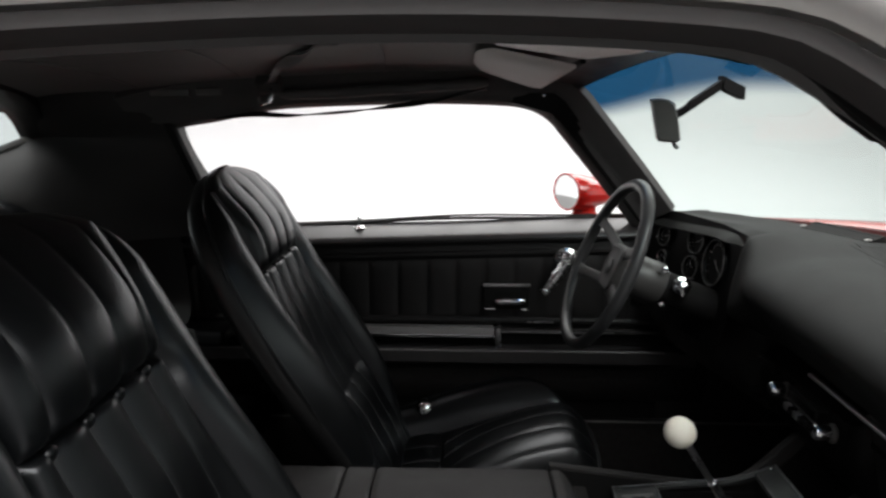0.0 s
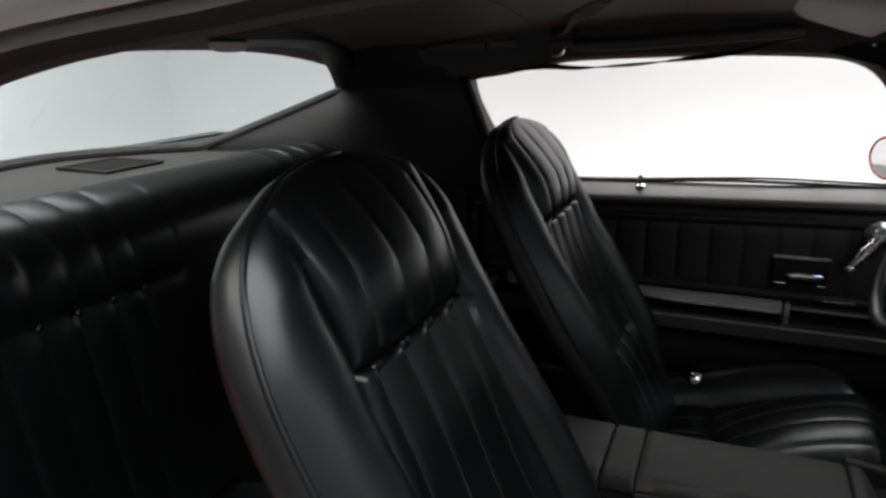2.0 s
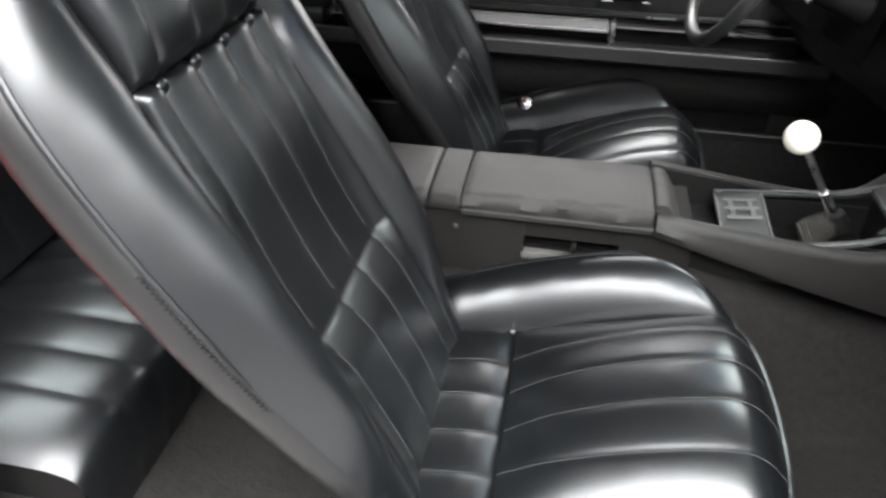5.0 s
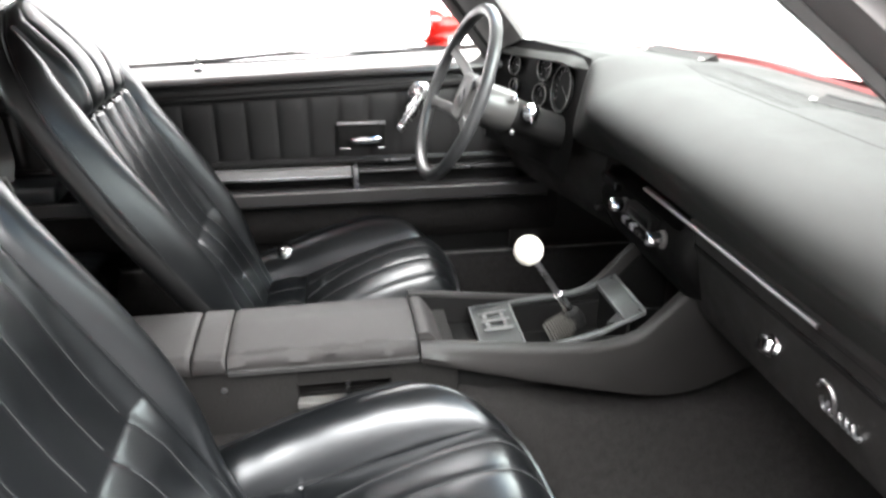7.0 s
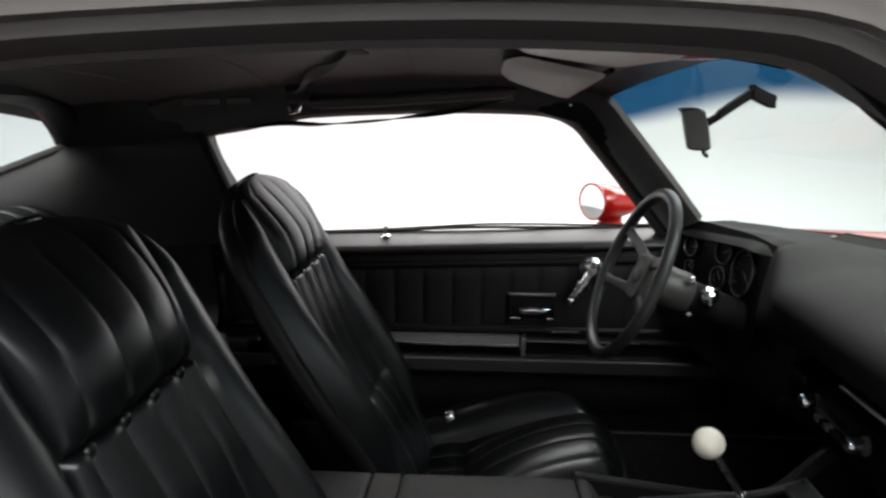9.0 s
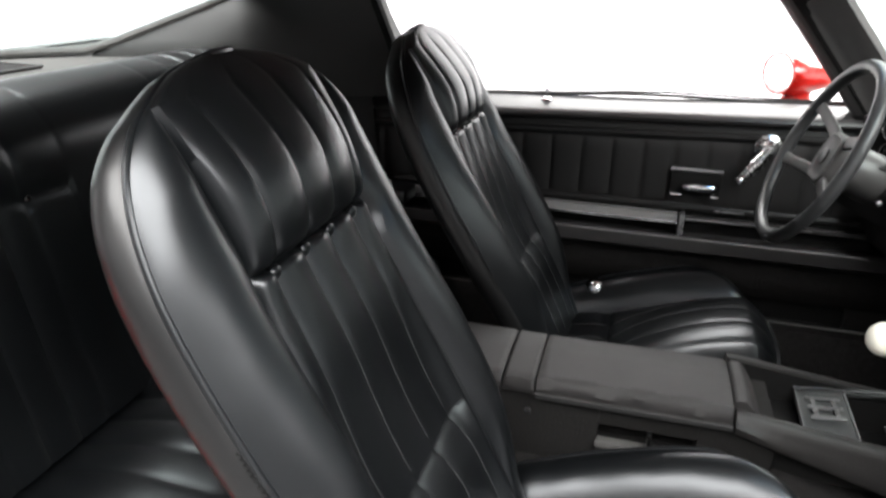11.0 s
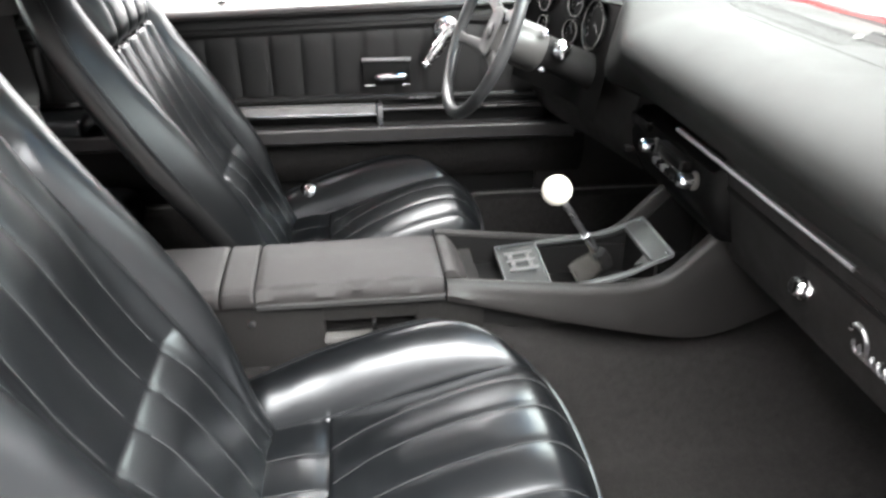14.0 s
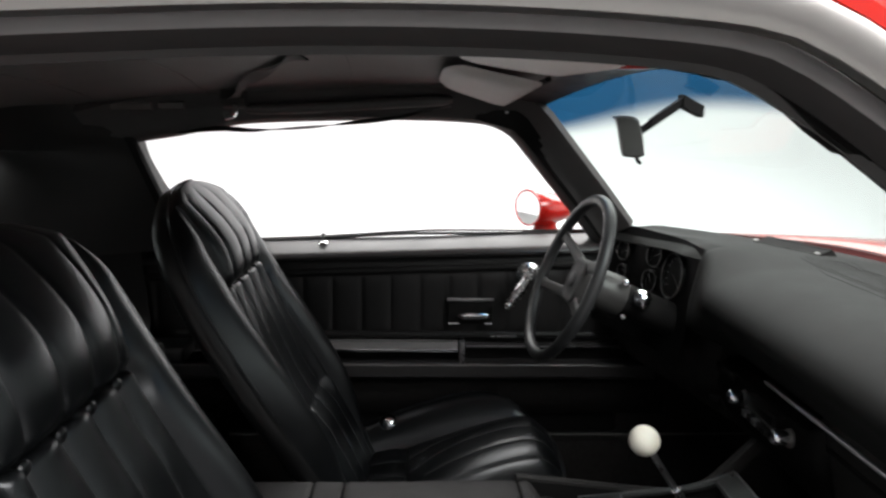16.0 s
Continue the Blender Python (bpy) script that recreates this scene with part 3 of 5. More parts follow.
part("grille_frame", tube([(-1.27, -0.02, 0.904), (-1.27, 0.14, 0.904), (-1.13, 0.14, 0.904), (-1.13, -0.02, 0.904)], 0.003, 6, closed=True), RUBBER, body)

# passenger's door opening: red jamb, seal, striker recess
JAMB = [(-0.70, 0.735), (-0.668, 0.732), (-0.658, 0.715), (-0.62, 0.60), (-0.585, 0.475), (-0.55, 0.30), (-0.53, 0.20)]
jl = curve3([(x, -0.705, z) for x, z in JAMB], 24)
part("door_jamb", loft([[p + Vector((a, b, 0)) for a, b in ((0.0, 0.0), (0.004, -0.03), (-0.03, -0.045), (-0.045, -0.075), (-0.028, -0.10), (-0.022, -0.17), (-0.06, -0.20), (-0.16, -0.20), (-0.16, 0.0))] for p in jl]), RED, body, "glossy red door jamb with a pressed step")
part("jamb_seal", loft([[p + Vector((a, b, 0)) for a, b in ((-0.004, -0.002), (0.006, -0.003), (0.009, 0.003), (0.007, 0.010), (0.0, 0.011))] for p in curve3([(x + 0.003, -0.70, z) for x, z in [(-0.76, 0.83), (-0.70, 0.808), (-0.672, 0.795)] + JAMB[2:]], 30)]), RUBBER_WORN, body, "worn grey-black rubber door seal")


def jamb_x(z):
    return table([(z1, x1) for x1, z1 in reversed(JAMB)], z)


louvre = part("jamb_louvre", loft([[Vector((jamb_x(z) + a, y, z)) for a, y in ((-0.040, -0.784 - 0.010 * lip), (-0.018, -0.786 - 0.010 * lip), (-0.016, -0.790 - 0.012 * lip), (-0.012, -0.896), (-0.040, -0.896))] for z, lip in ((0.508, 1.2), (0.516, 0.4), (0.53, 0.0), (0.58, 0.0), (0.63, 0.4), (0.64, 1.2))]), MATT_BLACK, body, "black ribbed vent in the jamb")
for k in range(12):
    z = 0.522 + 0.009 * k
    part("louvre_rib", tube([(jamb_x(z) - 0.0145, -0.797, z), (jamb_x(z + 0.004) - 0.0125, -0.84, z + 0.004), (jamb_x(z + 0.008) - 0.010, -0.89, z + 0.008)], 0.0030, 6), RUBBER_WORN, louvre)
part("striker_washer", lathe([(0.0, 0.0), (0.027, 0.0), (0.0275, 0.003), (0.025, 0.005), (0.012, 0.0055), (0.0, 0.0055)], (jamb_x(0.486) - 0.0275, -0.812, 0.486), (1, -0.05, 0.22), 28), BRUSHED, body, "worn zinc striker washer")
part("striker_bolt", lathe([(0.0, 0.0), (0.009, 0.0), (0.009, 0.020), (0.014, 0.021), (0.0145, 0.026), (0.011, 0.028), (0.0, 0.028)], (jamb_x(0.486) - 0.023, -0.812, 0.487), (1, -0.05, 0.22), 20), BRASSY, body, "round-headed striker bolt with a brassy tint")
part("quarter_skin", grid(lambda u, v: Vector((lerp(-1.6, -0.72, u), -0.90 - 0.04 * math.sin(math.pi * v), lerp(0.15, 0.84, v))), 6, 8), RED, body)
part("belt_ledge", loft([[(x, y, z) for y, z in ((-0.64, 0.80), (-0.66, 0.83), (-0.70, 0.835), (-0.76, 0.82), (-0.76, 0.78), (-0.64, 0.76))] for x in (-1.2, -1.0, -0.86)]), VINYL_DULL, body)

# rear side trim
for sgn in (1, -1):
    def quarter_at(u, v, s=sgn):
        x, z = lerp(-1.0, (-0.60 + 0.06 * (1 - v)) if s > 0 else lerp(-0.64, -0.86, smooth((v - 0.35) / 0.6)), u), lerp(0.20, 0.83, v)
        return Vector((x, s * (0.635 + 0.02 * v - 0.05 * math.exp(-((z - 0.57) / 0.035) ** 2) * smooth((x + 0.92) / 0.06)), z))
    part("quarter_trim", grid(quarter_at, 24, 40), VINYL_DULL, body)
part("quarter_inner", block(-1.05, -0.48, 0.70, 0.72, 0.20, 0.845, 0.0), MATT_BLACK, body)
part("quarter_armrest", block(-0.86, -0.47, 0.545, 0.64, 0.545, 0.585, 0.012, 3), VINYL, body, "grey-black padded rear armrest")
part("rear_side_pad", grid(lambda u, v: Vector((lerp(-0.66, -0.52, u), -0.655 + 0.02 * math.sin(math.pi * u) * math.sin(math.pi * v), lerp(0.25, 0.52 - 0.02 * u, v))), 8, 8), VINYL_DULL, body)

# ---- bucket seats ----
BACK_X = [(0.30, 0.005), (0.33, -0.005), (0.42, -0.045), (0.50, -0.085), (0.585, -0.13), (0.675, -0.18), (0.755, -0.225), (0.83, -0.264), (0.90, -0.297), (0.955, -0.321), (0.992, -0.340), (1.012, -0.354), (1.028, -0.372)]
BACK_W = [(0.30, 0.180), (0.40, 0.196), (0.50, 0.220), (0.60, 0.240), (0.70, 0.249), (0.80, 0.251), (0.86, 0.249), (0.90, 0.242), (0.93, 0.232), (0.955, 0.218), (0.975, 0.199), (0.99, 0.178), (1.0, 0.156), (1.012, 0.124), (1.022, 0.085), (1.028, 0.035)]
TUCK, POCKET, BACK_TOP = 0.838, 0.556, 1.028
BACK_N = Vector((0.871, 0, 0.49))


def back_half(z):
    return table(BACK_W, z)


def panel_half(z):
    if z > TUCK:
        return min(back_half(z) * 0.985, lerp(0.142, 0.158, smooth((z - TUCK) / 0.17)))
    return lerp(0.142, 0.150, smooth((TUCK - z) / 0.3))


def roll(f):
    """A shallow roll between stitched seams: 0 in the seam, 1 on its back."""
    f = f - math.floor(f)
    e = min(f, 1 - f)
    return 0.45 * (1 - (2 * f - 1) ** 2) + 0.55 * (1 - math.exp(-(e / 0.07) ** 1.3))


def dome(f):
    """Quarter of a round edge: 0 at its foot, 1 from f = 1 on."""
    return math.sqrt(max(0.0, 1 - (1 - min(1.0, max(0.0, f))) ** 2))


PANEL_E, SEAM_A, SEAM_B = 43 / 70, 10 / 43, 31 / 43


def back_flute(y, b):
    """Which pleat a place lies in: three wide ones in the middle, a narrow one each side."""
    e = abs(y) / b
    if e < SEAM_A:
        return (e + SEAM_A) / (2 * SEAM_A)
    if e < SEAM_B:
        return 1 + (e - SEAM_A) / (SEAM_B - SEAM_A)
    return 2 + min(0.999, (e - SEAM_B) / (1 - SEAM_B))


def back_at(y, z, lift=0.0):
    w, b = back_half(z), panel_half(z)
    p = Vector((table(BACK_X, z), y, z))
    q = abs(y)
    top = smooth((BACK_TOP - z) / 0.05)
    s = z - TUCK
    d, droop = 0.0, 0.0
    if q < b:
        fl = roll(back_flute(y, b))
        across = 1 - (q / b) ** 4
        if s > 0:
            swell = dome((s - 0.004 * (1 - fl)) / 0.080) * (1 - 0.80 * smooth((s - 0.06) / 0.14))
            d += 0.038 * swell * (0.35 + 0.65 * across) - 0.010 * (1 - dome(s / 0.02))
            d += (0.0026 + 0.0090 * math.exp(-s / 0.060)) * fl * top * dome(s / 0.02)
            droop = 0.008 * math.exp(-((s - 0.014) / 0.014) ** 2) * (0.15 + 0.85 * fl) * smooth((0.15 - q) / 0.03)
        else:
            start = dome((-s - 0.003 * (1 - fl)) / 0.012)
            fl = lerp(fl, 1 - (2 * (back_flute(y, b) % 1) - 1) ** 2, math.exp(s / 0.10))
            d -= 0.014 * (1 - start) * smooth((b + 0.01 - q) / 0.03)
            d += (0.0022 + 0.0125 * math.exp(s / 0.080)) * fl * start
            step = smooth((POCKET + 0.002 - z) / 0.06)
            d += 0.0048 * dome((POCKET - z - 0.004 * (1 - fl)) / 0.028) * smooth((b - q) / 0.012) * smooth((z - 0.31) / 0.10)
            d -= (0.014 * smooth((0.75 - z) / 0.15) + 0.003) * (1 - 0.55 * step) * smooth((b - q) / 0.035)
            d += 0.0007 * noise.noise((y * 24, z * 18, 9.0))
    else:
        f = min(1.0, (q - b) / max(1e-4, w - b))
        wide = min(1.0, (w - b) / 0.08)
        high = lerp(0.036, 0.018, smooth((z - 0.58) / 0.38)) * lerp(0.3, 1.0, smooth((z - 0.36) / 0.16))
        d += wide * high * max(0.0, math.sin(math.pi * f ** 0.80)) ** lerp(1.1, 0.8, smooth((z - 0.8) / 0.1)) - 0.010 * f ** 4
        d -= 0.0028 * math.exp(-(f / 0.06) ** 2) * wide
        d -= 0.007 * math.exp(-(f / 0.16) ** 2 - ((z - 0.815) / 0.020) ** 2)
        d += 0.0012 * noise.noise((q * 26, z * 16, 3.0)) * wide * math.sin(math.pi * f)
    return p + BACK_N * (d + lift) + Vector((0, 0, -droop))


def back_y(e, z):
    """Place across for e in -1..1, with the panel's seam always at PANEL_E."""
    w, b = back_half(z), panel_half(z)
    q = b * abs(e) / PANEL_E if abs(e) < PANEL_E else b + (w - b) * (abs(e) - PANEL_E) / (1 - PANEL_E)
    return math.copysign(q, e)


def back_edge(side, z):
    return back_at(side * back_half(z), z)


# section of the boxing and rear shell from the piping round to the middle: (how far round, back, out)
SHELL_BACK = [(0.0, 0.0), (0.06, 0.007), (0.14, 0.020), (0.22, 0.036), (0.30, 0.050), (0.38, 0.060), (0.46, 0.067), (0.60, 0.074), (0.80, 0.080), (1.0, 0.083)]
SHELL_OUT = [(0.0, 0.0), (0.06, 0.007), (0.14, 0.0130), (0.22, 0.0145), (0.30, 0.0105), (0.38, 0.001), (0.46, -0.016), (0.60, -0.06), (0.80, -0.14), (1.0, -0.22)]


def shell_at(u, z):
    """The boxing and rear shell; u from one edge round the back to the other."""
    side = -1 if u < 0.5 else 1
    f = 1 - abs(2 * u - 1)
    w = back_half(z)
    k = table([(0.30, 0.70), (0.50, 0.80), (0.80, 0.80), (0.90, 0.72), (0.96, 0.62), (1.0, 0.50), (1.028, 0.36)], z)
    out = table(SHELL_OUT, f)
    y = w + out * k if out > -0.016 else max(0.0, lerp(w - 0.016 * k, 0.0, (-0.016 - out) / 0.204))
    deep = table(SHELL_BACK, f) * k
    e = back_edge(side, z)
    y += 0.0016 * noise.noise((z * 14, f * 9, side * 4.0)) * math.sin(math.pi * min(1.0, f * 2.2))
    return Vector((e.x, side * y, e.z)) - Vector((0.93, 0, lerp(0.10, 0.45, smooth((z - 0.92) / 0.09)))) * deep


CUSH_X0, CUSH_HALF, INSERT = -0.09, 0.262, 0.173
CUSH_T = [(-0.09, 0.338), (-0.04, 0.340), (0.03, 0.352), (0.062, 0.353), (0.074, 0.353), (0.09, 0.359), (0.12, 0.369), (0.18, 0.386), (0.24, 0.402), (0.30, 0.418), (0.36, 0.432), (0.42, 0.441)]
CUSH_S = [(-0.09, 0.338), (-0.03, 0.343), (0.04, 0.352), (0.09, 0.363), (0.14, 0.376), (0.20, 0.391), (0.28, 0.411), (0.36, 0.431), (0.42, 0.440)]
CUSH_CROWN = [(-0.09, 0.0), (0.0745, 0.0), (0.0785, 0.004), (0.10, 0.013), (0.13, 0.026), (0.19, 0.041), (0.26, 0.049), (0.31, 0.048), (0.35, 0.042), (0.38, 0.028), (0.40, 0.016), (0.413, 0.008)]
CUSH_E = [(-0.09, 0.364), (-0.066, 0.374), (0.07, 0.420), (0.14, 0.442), (0.21, 0.459), (0.28, 0.467), (0.34, 0.463), (0.40, 0.450)]


def cushion_front(q):
    """Where the cushion ends, at a place across."""
    return 0.413 - 0.018 * (q / INSERT) ** 2 - 0.088 * max(0.0, (q - 0.165) / (CUSH_HALF - 0.165)) ** 2.3


def cushion_at(u, v):
    """u across, v from the rear to the front edge."""
    e = abs(lerp(-1, 1, u))
    q = INSERT * e / 0.7 if e < 0.7 else INSERT + (CUSH_HALF - INSERT) * (e - 0.7) / 0.3
    xf = cushion_front(q)
    x = lerp(CUSH_X0, xf, v)
    nose = -0.030 * (1 - min(1.0, (xf - x) / 0.060)) ** 2.2
    t = table(CUSH_T, x)
    if e < 0.7:
        fl = roll((q / INSERT + 1) * 2.5)
        z = t + 0.0028 * fl * smooth((xf - x) / 0.04 + 0.3) - 0.004 * (smooth((x - 0.048) / 0.026) if x < 0.0745 else 1 - smooth((x - 0.0745) / 0.005))
        z += table(CUSH_CROWN, x) * (1 - (q / INSERT) ** 2.6) + 0.0007 * noise.noise((x * 20, q * 20 * (1 if u > 0.5 else -1), 1.0))
    else:
        f = (q - INSERT) / (CUSH_HALF - INSERT)
        z = lerp(table(CUSH_S, x), table(CUSH_E, x), 1 - (1 - f) ** 2.4) + 0.010 * max(0.0, math.sin(math.pi * f ** 0.9)) ** 0.8 * smooth((xf - x) / 0.05 + 0.15) - 0.005 * math.exp(-(f / 0.07) ** 2)
        z += 0.0012 * noise.noise((x * 22, q * 22, 5.0)) * math.sin(math.pi * f)
    y = q * (1 - 0.07 * smooth((0.08 - x) / 0.18) * (q / CUSH_HALF) ** 2)
    return Vector((x, y if u > 0.5 else -y, z + nose))


def cushion_edge(f):
    """The cushion's outline from the rear of one side round the front to the other."""
    if f < 0.3:
        return cushion_at(0.0, f / 0.3)
    if f > 0.7:
        return cushion_at(1.0, (1 - f) / 0.3)
    return cushion_at((f - 0.3) / 0.4, 1.0)


def cushion_side_at(u, v):
    """Boxing under the cushion's edge."""
    p = cushion_edge(u)
    out = Vector((p.x - 0.12, p.y * 0.9, 0)).normalized()
    return Vector((p.x, p.y, lerp(p.z - 0.002, 0.225, v))) + out * (0.012 * math.sin(math.pi * min(1, v * 1.2)) - 0.02 * v * v)


def zigzag(points, side, half):
    return [p + side * (half if i % 2 else -half) for i, p in enumerate(points)]


def bucket_seat(at_y, label):
    seat = thing("bucket_seat", (0, 0, 0.17), label, "car seat", "front bucket seats")
    n_rows = 200
    rows_z = [0.30 + (BACK_TOP - 0.30) * (1 - (1 - k / n_rows) ** 1.2) for k in range(n_rows + 1)]
    front = grid(lambda u, v: back_at(back_y(lerp(-1, 1, u), rows_z[round(v * n_rows)]), rows_z[round(v * n_rows)]), 140, n_rows)
    back = part("backrest", front, VINYL, seat, "pleated black vinyl backrest with a tufted row")
    shell = grid(lambda u, v: shell_at(u, rows_z[round(v * n_rows)]), 56, n_rows)
    part("back_shell", shell, BOXING, seat, "smooth black side boxing and rear shell")
    part("top_cap", grid(lambda u, v: back_at(lerp(-1, 1, u) * 0.035, BACK_TOP).lerp(shell_at(u, BACK_TOP), v), 12, 4), VINYL, back)
    high = [z for z in rows_z if z > 0.60]
    edge = [back_edge(-1, z) for z in high] + [back_at(lerp(-0.035, 0.035, k / 4), BACK_TOP) for k in range(1, 4)] + [back_edge(1, z) for z in reversed(high)]
    part("piping", tube(edge, lambda f: 0.0036 * min(1.0, 0.3 + 14 * min(f, 1 - f)), 8), VINYL, back)
    for sgn in (-1, 1):
        seam = [back_at(sgn * (panel_half(z) + 0.001), z, 0.0005) for z in rows_z if 0.36 < z < 0.985]
        part("seam", tube(seam, 0.0020, 5), VINYL, back)
        row = [shell_at(0.0175 if sgn < 0 else 0.9825, z) for z in [lerp(0.575, 0.735, j / 60) for j in range(61)]]
        row = [Vector((p.x + 0.0008, p.y + sgn * 0.0010, p.z)) for p in row]
        part("stitching", tube(zigzag(row, Vector((-0.0019, sgn * 0.0019, 0.0010)), 1.0), 0.0010, 5), MATT_BLACK, back, "zigzag stitching beside the edge")
    for e in (-SEAM_B, -SEAM_A, SEAM_A, SEAM_B):
        y = e * panel_half(TUCK)
        part("button", ball(back_at(y, TUCK - 0.005) + Vector((0.011, 0, 0.001)), 0.0092, (0.6, 1.1, 0.9), 14), VINYL, back, "small black tuft button")
    cush = part("seat_cushion", grid(cushion_at, 100, 200), VINYL, seat, "pleated black vinyl seat cushion")
    part("cushion_skirt", grid(cushion_side_at, 120, 10), VINYL, seat)
    part("piping", tube([cushion_edge(0.02 + 0.96 * k / 160) for k in range(161)], 0.0040, 8), VINYL, cush)
    for k in range(1, 5):
        e = lerp(-0.7, 0.7, k / 5)
        for v0, v1 in ((0.34, 0.99), (0.05, 0.30)):
            line = [cushion_at((e + 1) / 2, lerp(v0, v1, j / 60)) + Vector((0, 0, 0.0007)) for j in range(61)]
            part("stitching", tube(line, 0.0008, 5), THREAD, cush, "grey stitched seam")
    for sgn in (-1, 1):
        line = [cushion_at((0.705 * sgn + 1) / 2, lerp(0.05, 0.97, j / 80)) + Vector((0, 0, 0.0004)) for j in range(81)]
        part("seam", tube(line, 0.0016, 5), VINYL, cush)
    for e in (-SEAM_B, -SEAM_A, SEAM_A, SEAM_B):
        for z0, z1 in ((POCKET + 0.015, TUCK - 0.05), (0.37, POCKET - 0.02)):
            line = [back_at(e * panel_half(z), z, 0.0003) for z in [lerp(z0, z1, j / 120) for j in range(121)]]
            part("stitching", tube(line, lambda f: 0.0006 + 0.0006 * (round(f * 120) % 4 < 2), 5), THREAD, back, "grey stitched seam")
    part("seat_base", block(-0.05, 0.34, -0.20, 0.20, 0.17, 0.30, 0.01), MATT_BLACK, seat)
    part("belt_guide", tube([(-0.285, 0.255, 0.795), (-0.270, 0.278, 0.80), (-0.275, 0.278, 0.818), (-0.295, 0.255, 0.825)], 0.006, 8), RUBBER_WORN, seat, "small grey plastic belt guide")
    seat.location = (0, at_y, 0.17)
    return seat


passenger_seat = bucket_seat(-0.413, "black vinyl high-back bucket seat beside the open door")
driver_seat = copy_thing(passenger_seat, pose(-0.004, 0.369, 0.147, 0, -0.8))
tagged(driver_seat, "black vinyl high-back bucket seat behind the steering wheel")

# ---- rear bench ----


def pleat(y):
    """Pleats of one rear place: 0 at a seam to 1 on a roll; nothing between the places."""
    f = (abs(y) - 0.177) / 0.068
    if -0.45 <= f < 0:
        f = (f + 0.45) / 1.45 if f < 0 else f
    elif 0 <= f < 1:
        f = (f + 0.45) / 1.45
    if 0 <= f <= 6:
        return (roll(f) if f >= 1 else 0.75 + 0.25 * roll(f)), True
    return 1.0, False


def rear_back_at(u, v):
    y = lerp(-0.625, 0.625, u)
    path = [(-0.745, 0.38), (-0.785, 0.50), (-0.818, 0.62), (-0.840, 0.70), (-0.858, 0.768), (-0.870, 0.815), (-0.886, 0.852), (-0.910, 0.880), (-0.942, 0.898), (-0.978, 0.908), (-1.01, 0.908)]
    s = v * (len(path) - 1)
    x = table([(i, p[0]) for i, p in enumerate(path)], s)
    z = table([(i, p[1]) for i, p in enumerate(path)], s)
    fl, inside = pleat(y)
    n = Vector((0.93, 0, 0.37)).lerp(Vector((0.1, 0, 1)), smooth((s - 5.5) / 2.5)).normalized()
    d = lerp(0.0048, 0.0056, smooth((s - 3.5) / 2)) * fl + 0.018 * math.sin(math.pi * min(1, v))
    if inside:
        d -= 0.0036 * math.exp(-((z - 0.757) / 0.011) ** 2) * (1 if s < 6 else 0)
    d += 0.004 * math.exp(-((z - 0.83) / 0.05) ** 2)
    d -= 0.03 * smooth((abs(y) - 0.585) / 0.04)
    return Vector((x, y, z)) + n * d


def rear_cushion_at(u, v):
    y = lerp(-0.635, 0.635, u)
    path = [(-0.82, 0.352), (-0.74, 0.372), (-0.65, 0.394), (-0.57, 0.404), (-0.49, 0.403), (-0.43, 0.398), (-0.405, 0.378), (-0.397, 0.32), (-0.405, 0.25)]
    s = v * (len(path) - 1)
    x = table([(i, p[0]) for i, p in enumerate(path)], s)
    z = table([(i, p[1]) for i, p in enumerate(path)], s)
    f = (abs(y) - 0.18) / 0.07
    fl = roll(f) if 0 <= f <= 5 else 1 - math.exp(-min(abs(f), abs(f - 5)) * 6)
    return Vector((x + 0.003 * fl * smooth((s - 4) / 2), y, z + 0.0034 * fl + 0.04 * smooth((0.18 - abs(y)) / 0.1) - 0.02 * max(0.0, (abs(y) - 0.545) / 0.09) ** 2))


rear_seat = thing("rear_bench_seat", (-0.75, 0, 0.27), "black vinyl rear bench with pleated, tufted places", "car seat")
rb = part("rear_backrest", grid(rear_back_at, 240, 80), VINYL, rear_seat)
for sgn in (-1, 1):
    for k in range(1, 6):
        part("button", ball((-0.834, sgn * (0.177 + 0.068 * k), 0.764), 0.006, (0.7, 1, 1), 10), GLOSS_BLACK, rb)
part("rear_cushion", grid(rear_cushion_at, 180, 56), VINYL, rear_seat)
part("bench_base", block(-1.0, -0.44, -0.60, 0.60, 0.20, 0.33, 0.01), MATT_BLACK, rear_seat)

# ---- driver's door ----
door = thing("door_1", (0.05, 0.72, 0.17), "closed car door with black pleated vinyl trim, window down", "car door", kind="structure")


def door_rise(x):
    return 0.036 * (x - 0.05)


DOOR_X = [-0.60 + 1.34 * k / 40 for k in range(41)]
part("sill_cap", loft([[(x, y, z + door_rise(x)) for y, z in ((0.756, 0.790), (0.754, 0.822), (0.748, 0.827), (0.735, 0.825), (0.705, 0.816), (0.675, 0.806), (0.664, 0.800), (0.660, 0.793), (0.664, 0.786), (0.70, 0.782))] for x in DOOR_X]), TRIM_METAL, door, "satin black metal window sill")
part("sill_lower", loft([[(x, y, z + door_rise(x)) for y, z in ((0.72, 0.784), (0.690, 0.784), (0.684, 0.775), (0.683, 0.762), (0.677, 0.757), (0.677, 0.750), (0.684, 0.746), (0.686, 0.739), (0.72, 0.739))] for x in DOOR_X]), VINYL_DULL, door)
part("window_felt", tube([(x, 0.744, 0.831 + door_rise(x) + 0.0035 * math.sin(9 * x + 1)) for x in DOOR_X[2:]], 0.0045, 6), RUBBER, door, "black felt strip along the window slot")
part("outer_felt", tube([(x, 0.757, 0.830 + door_rise(x) + 0.010 * math.exp(-((x - 0.12) / 0.22) ** 2)) for x in DOOR_X[8:36]], 0.003, 6), RUBBER, door)


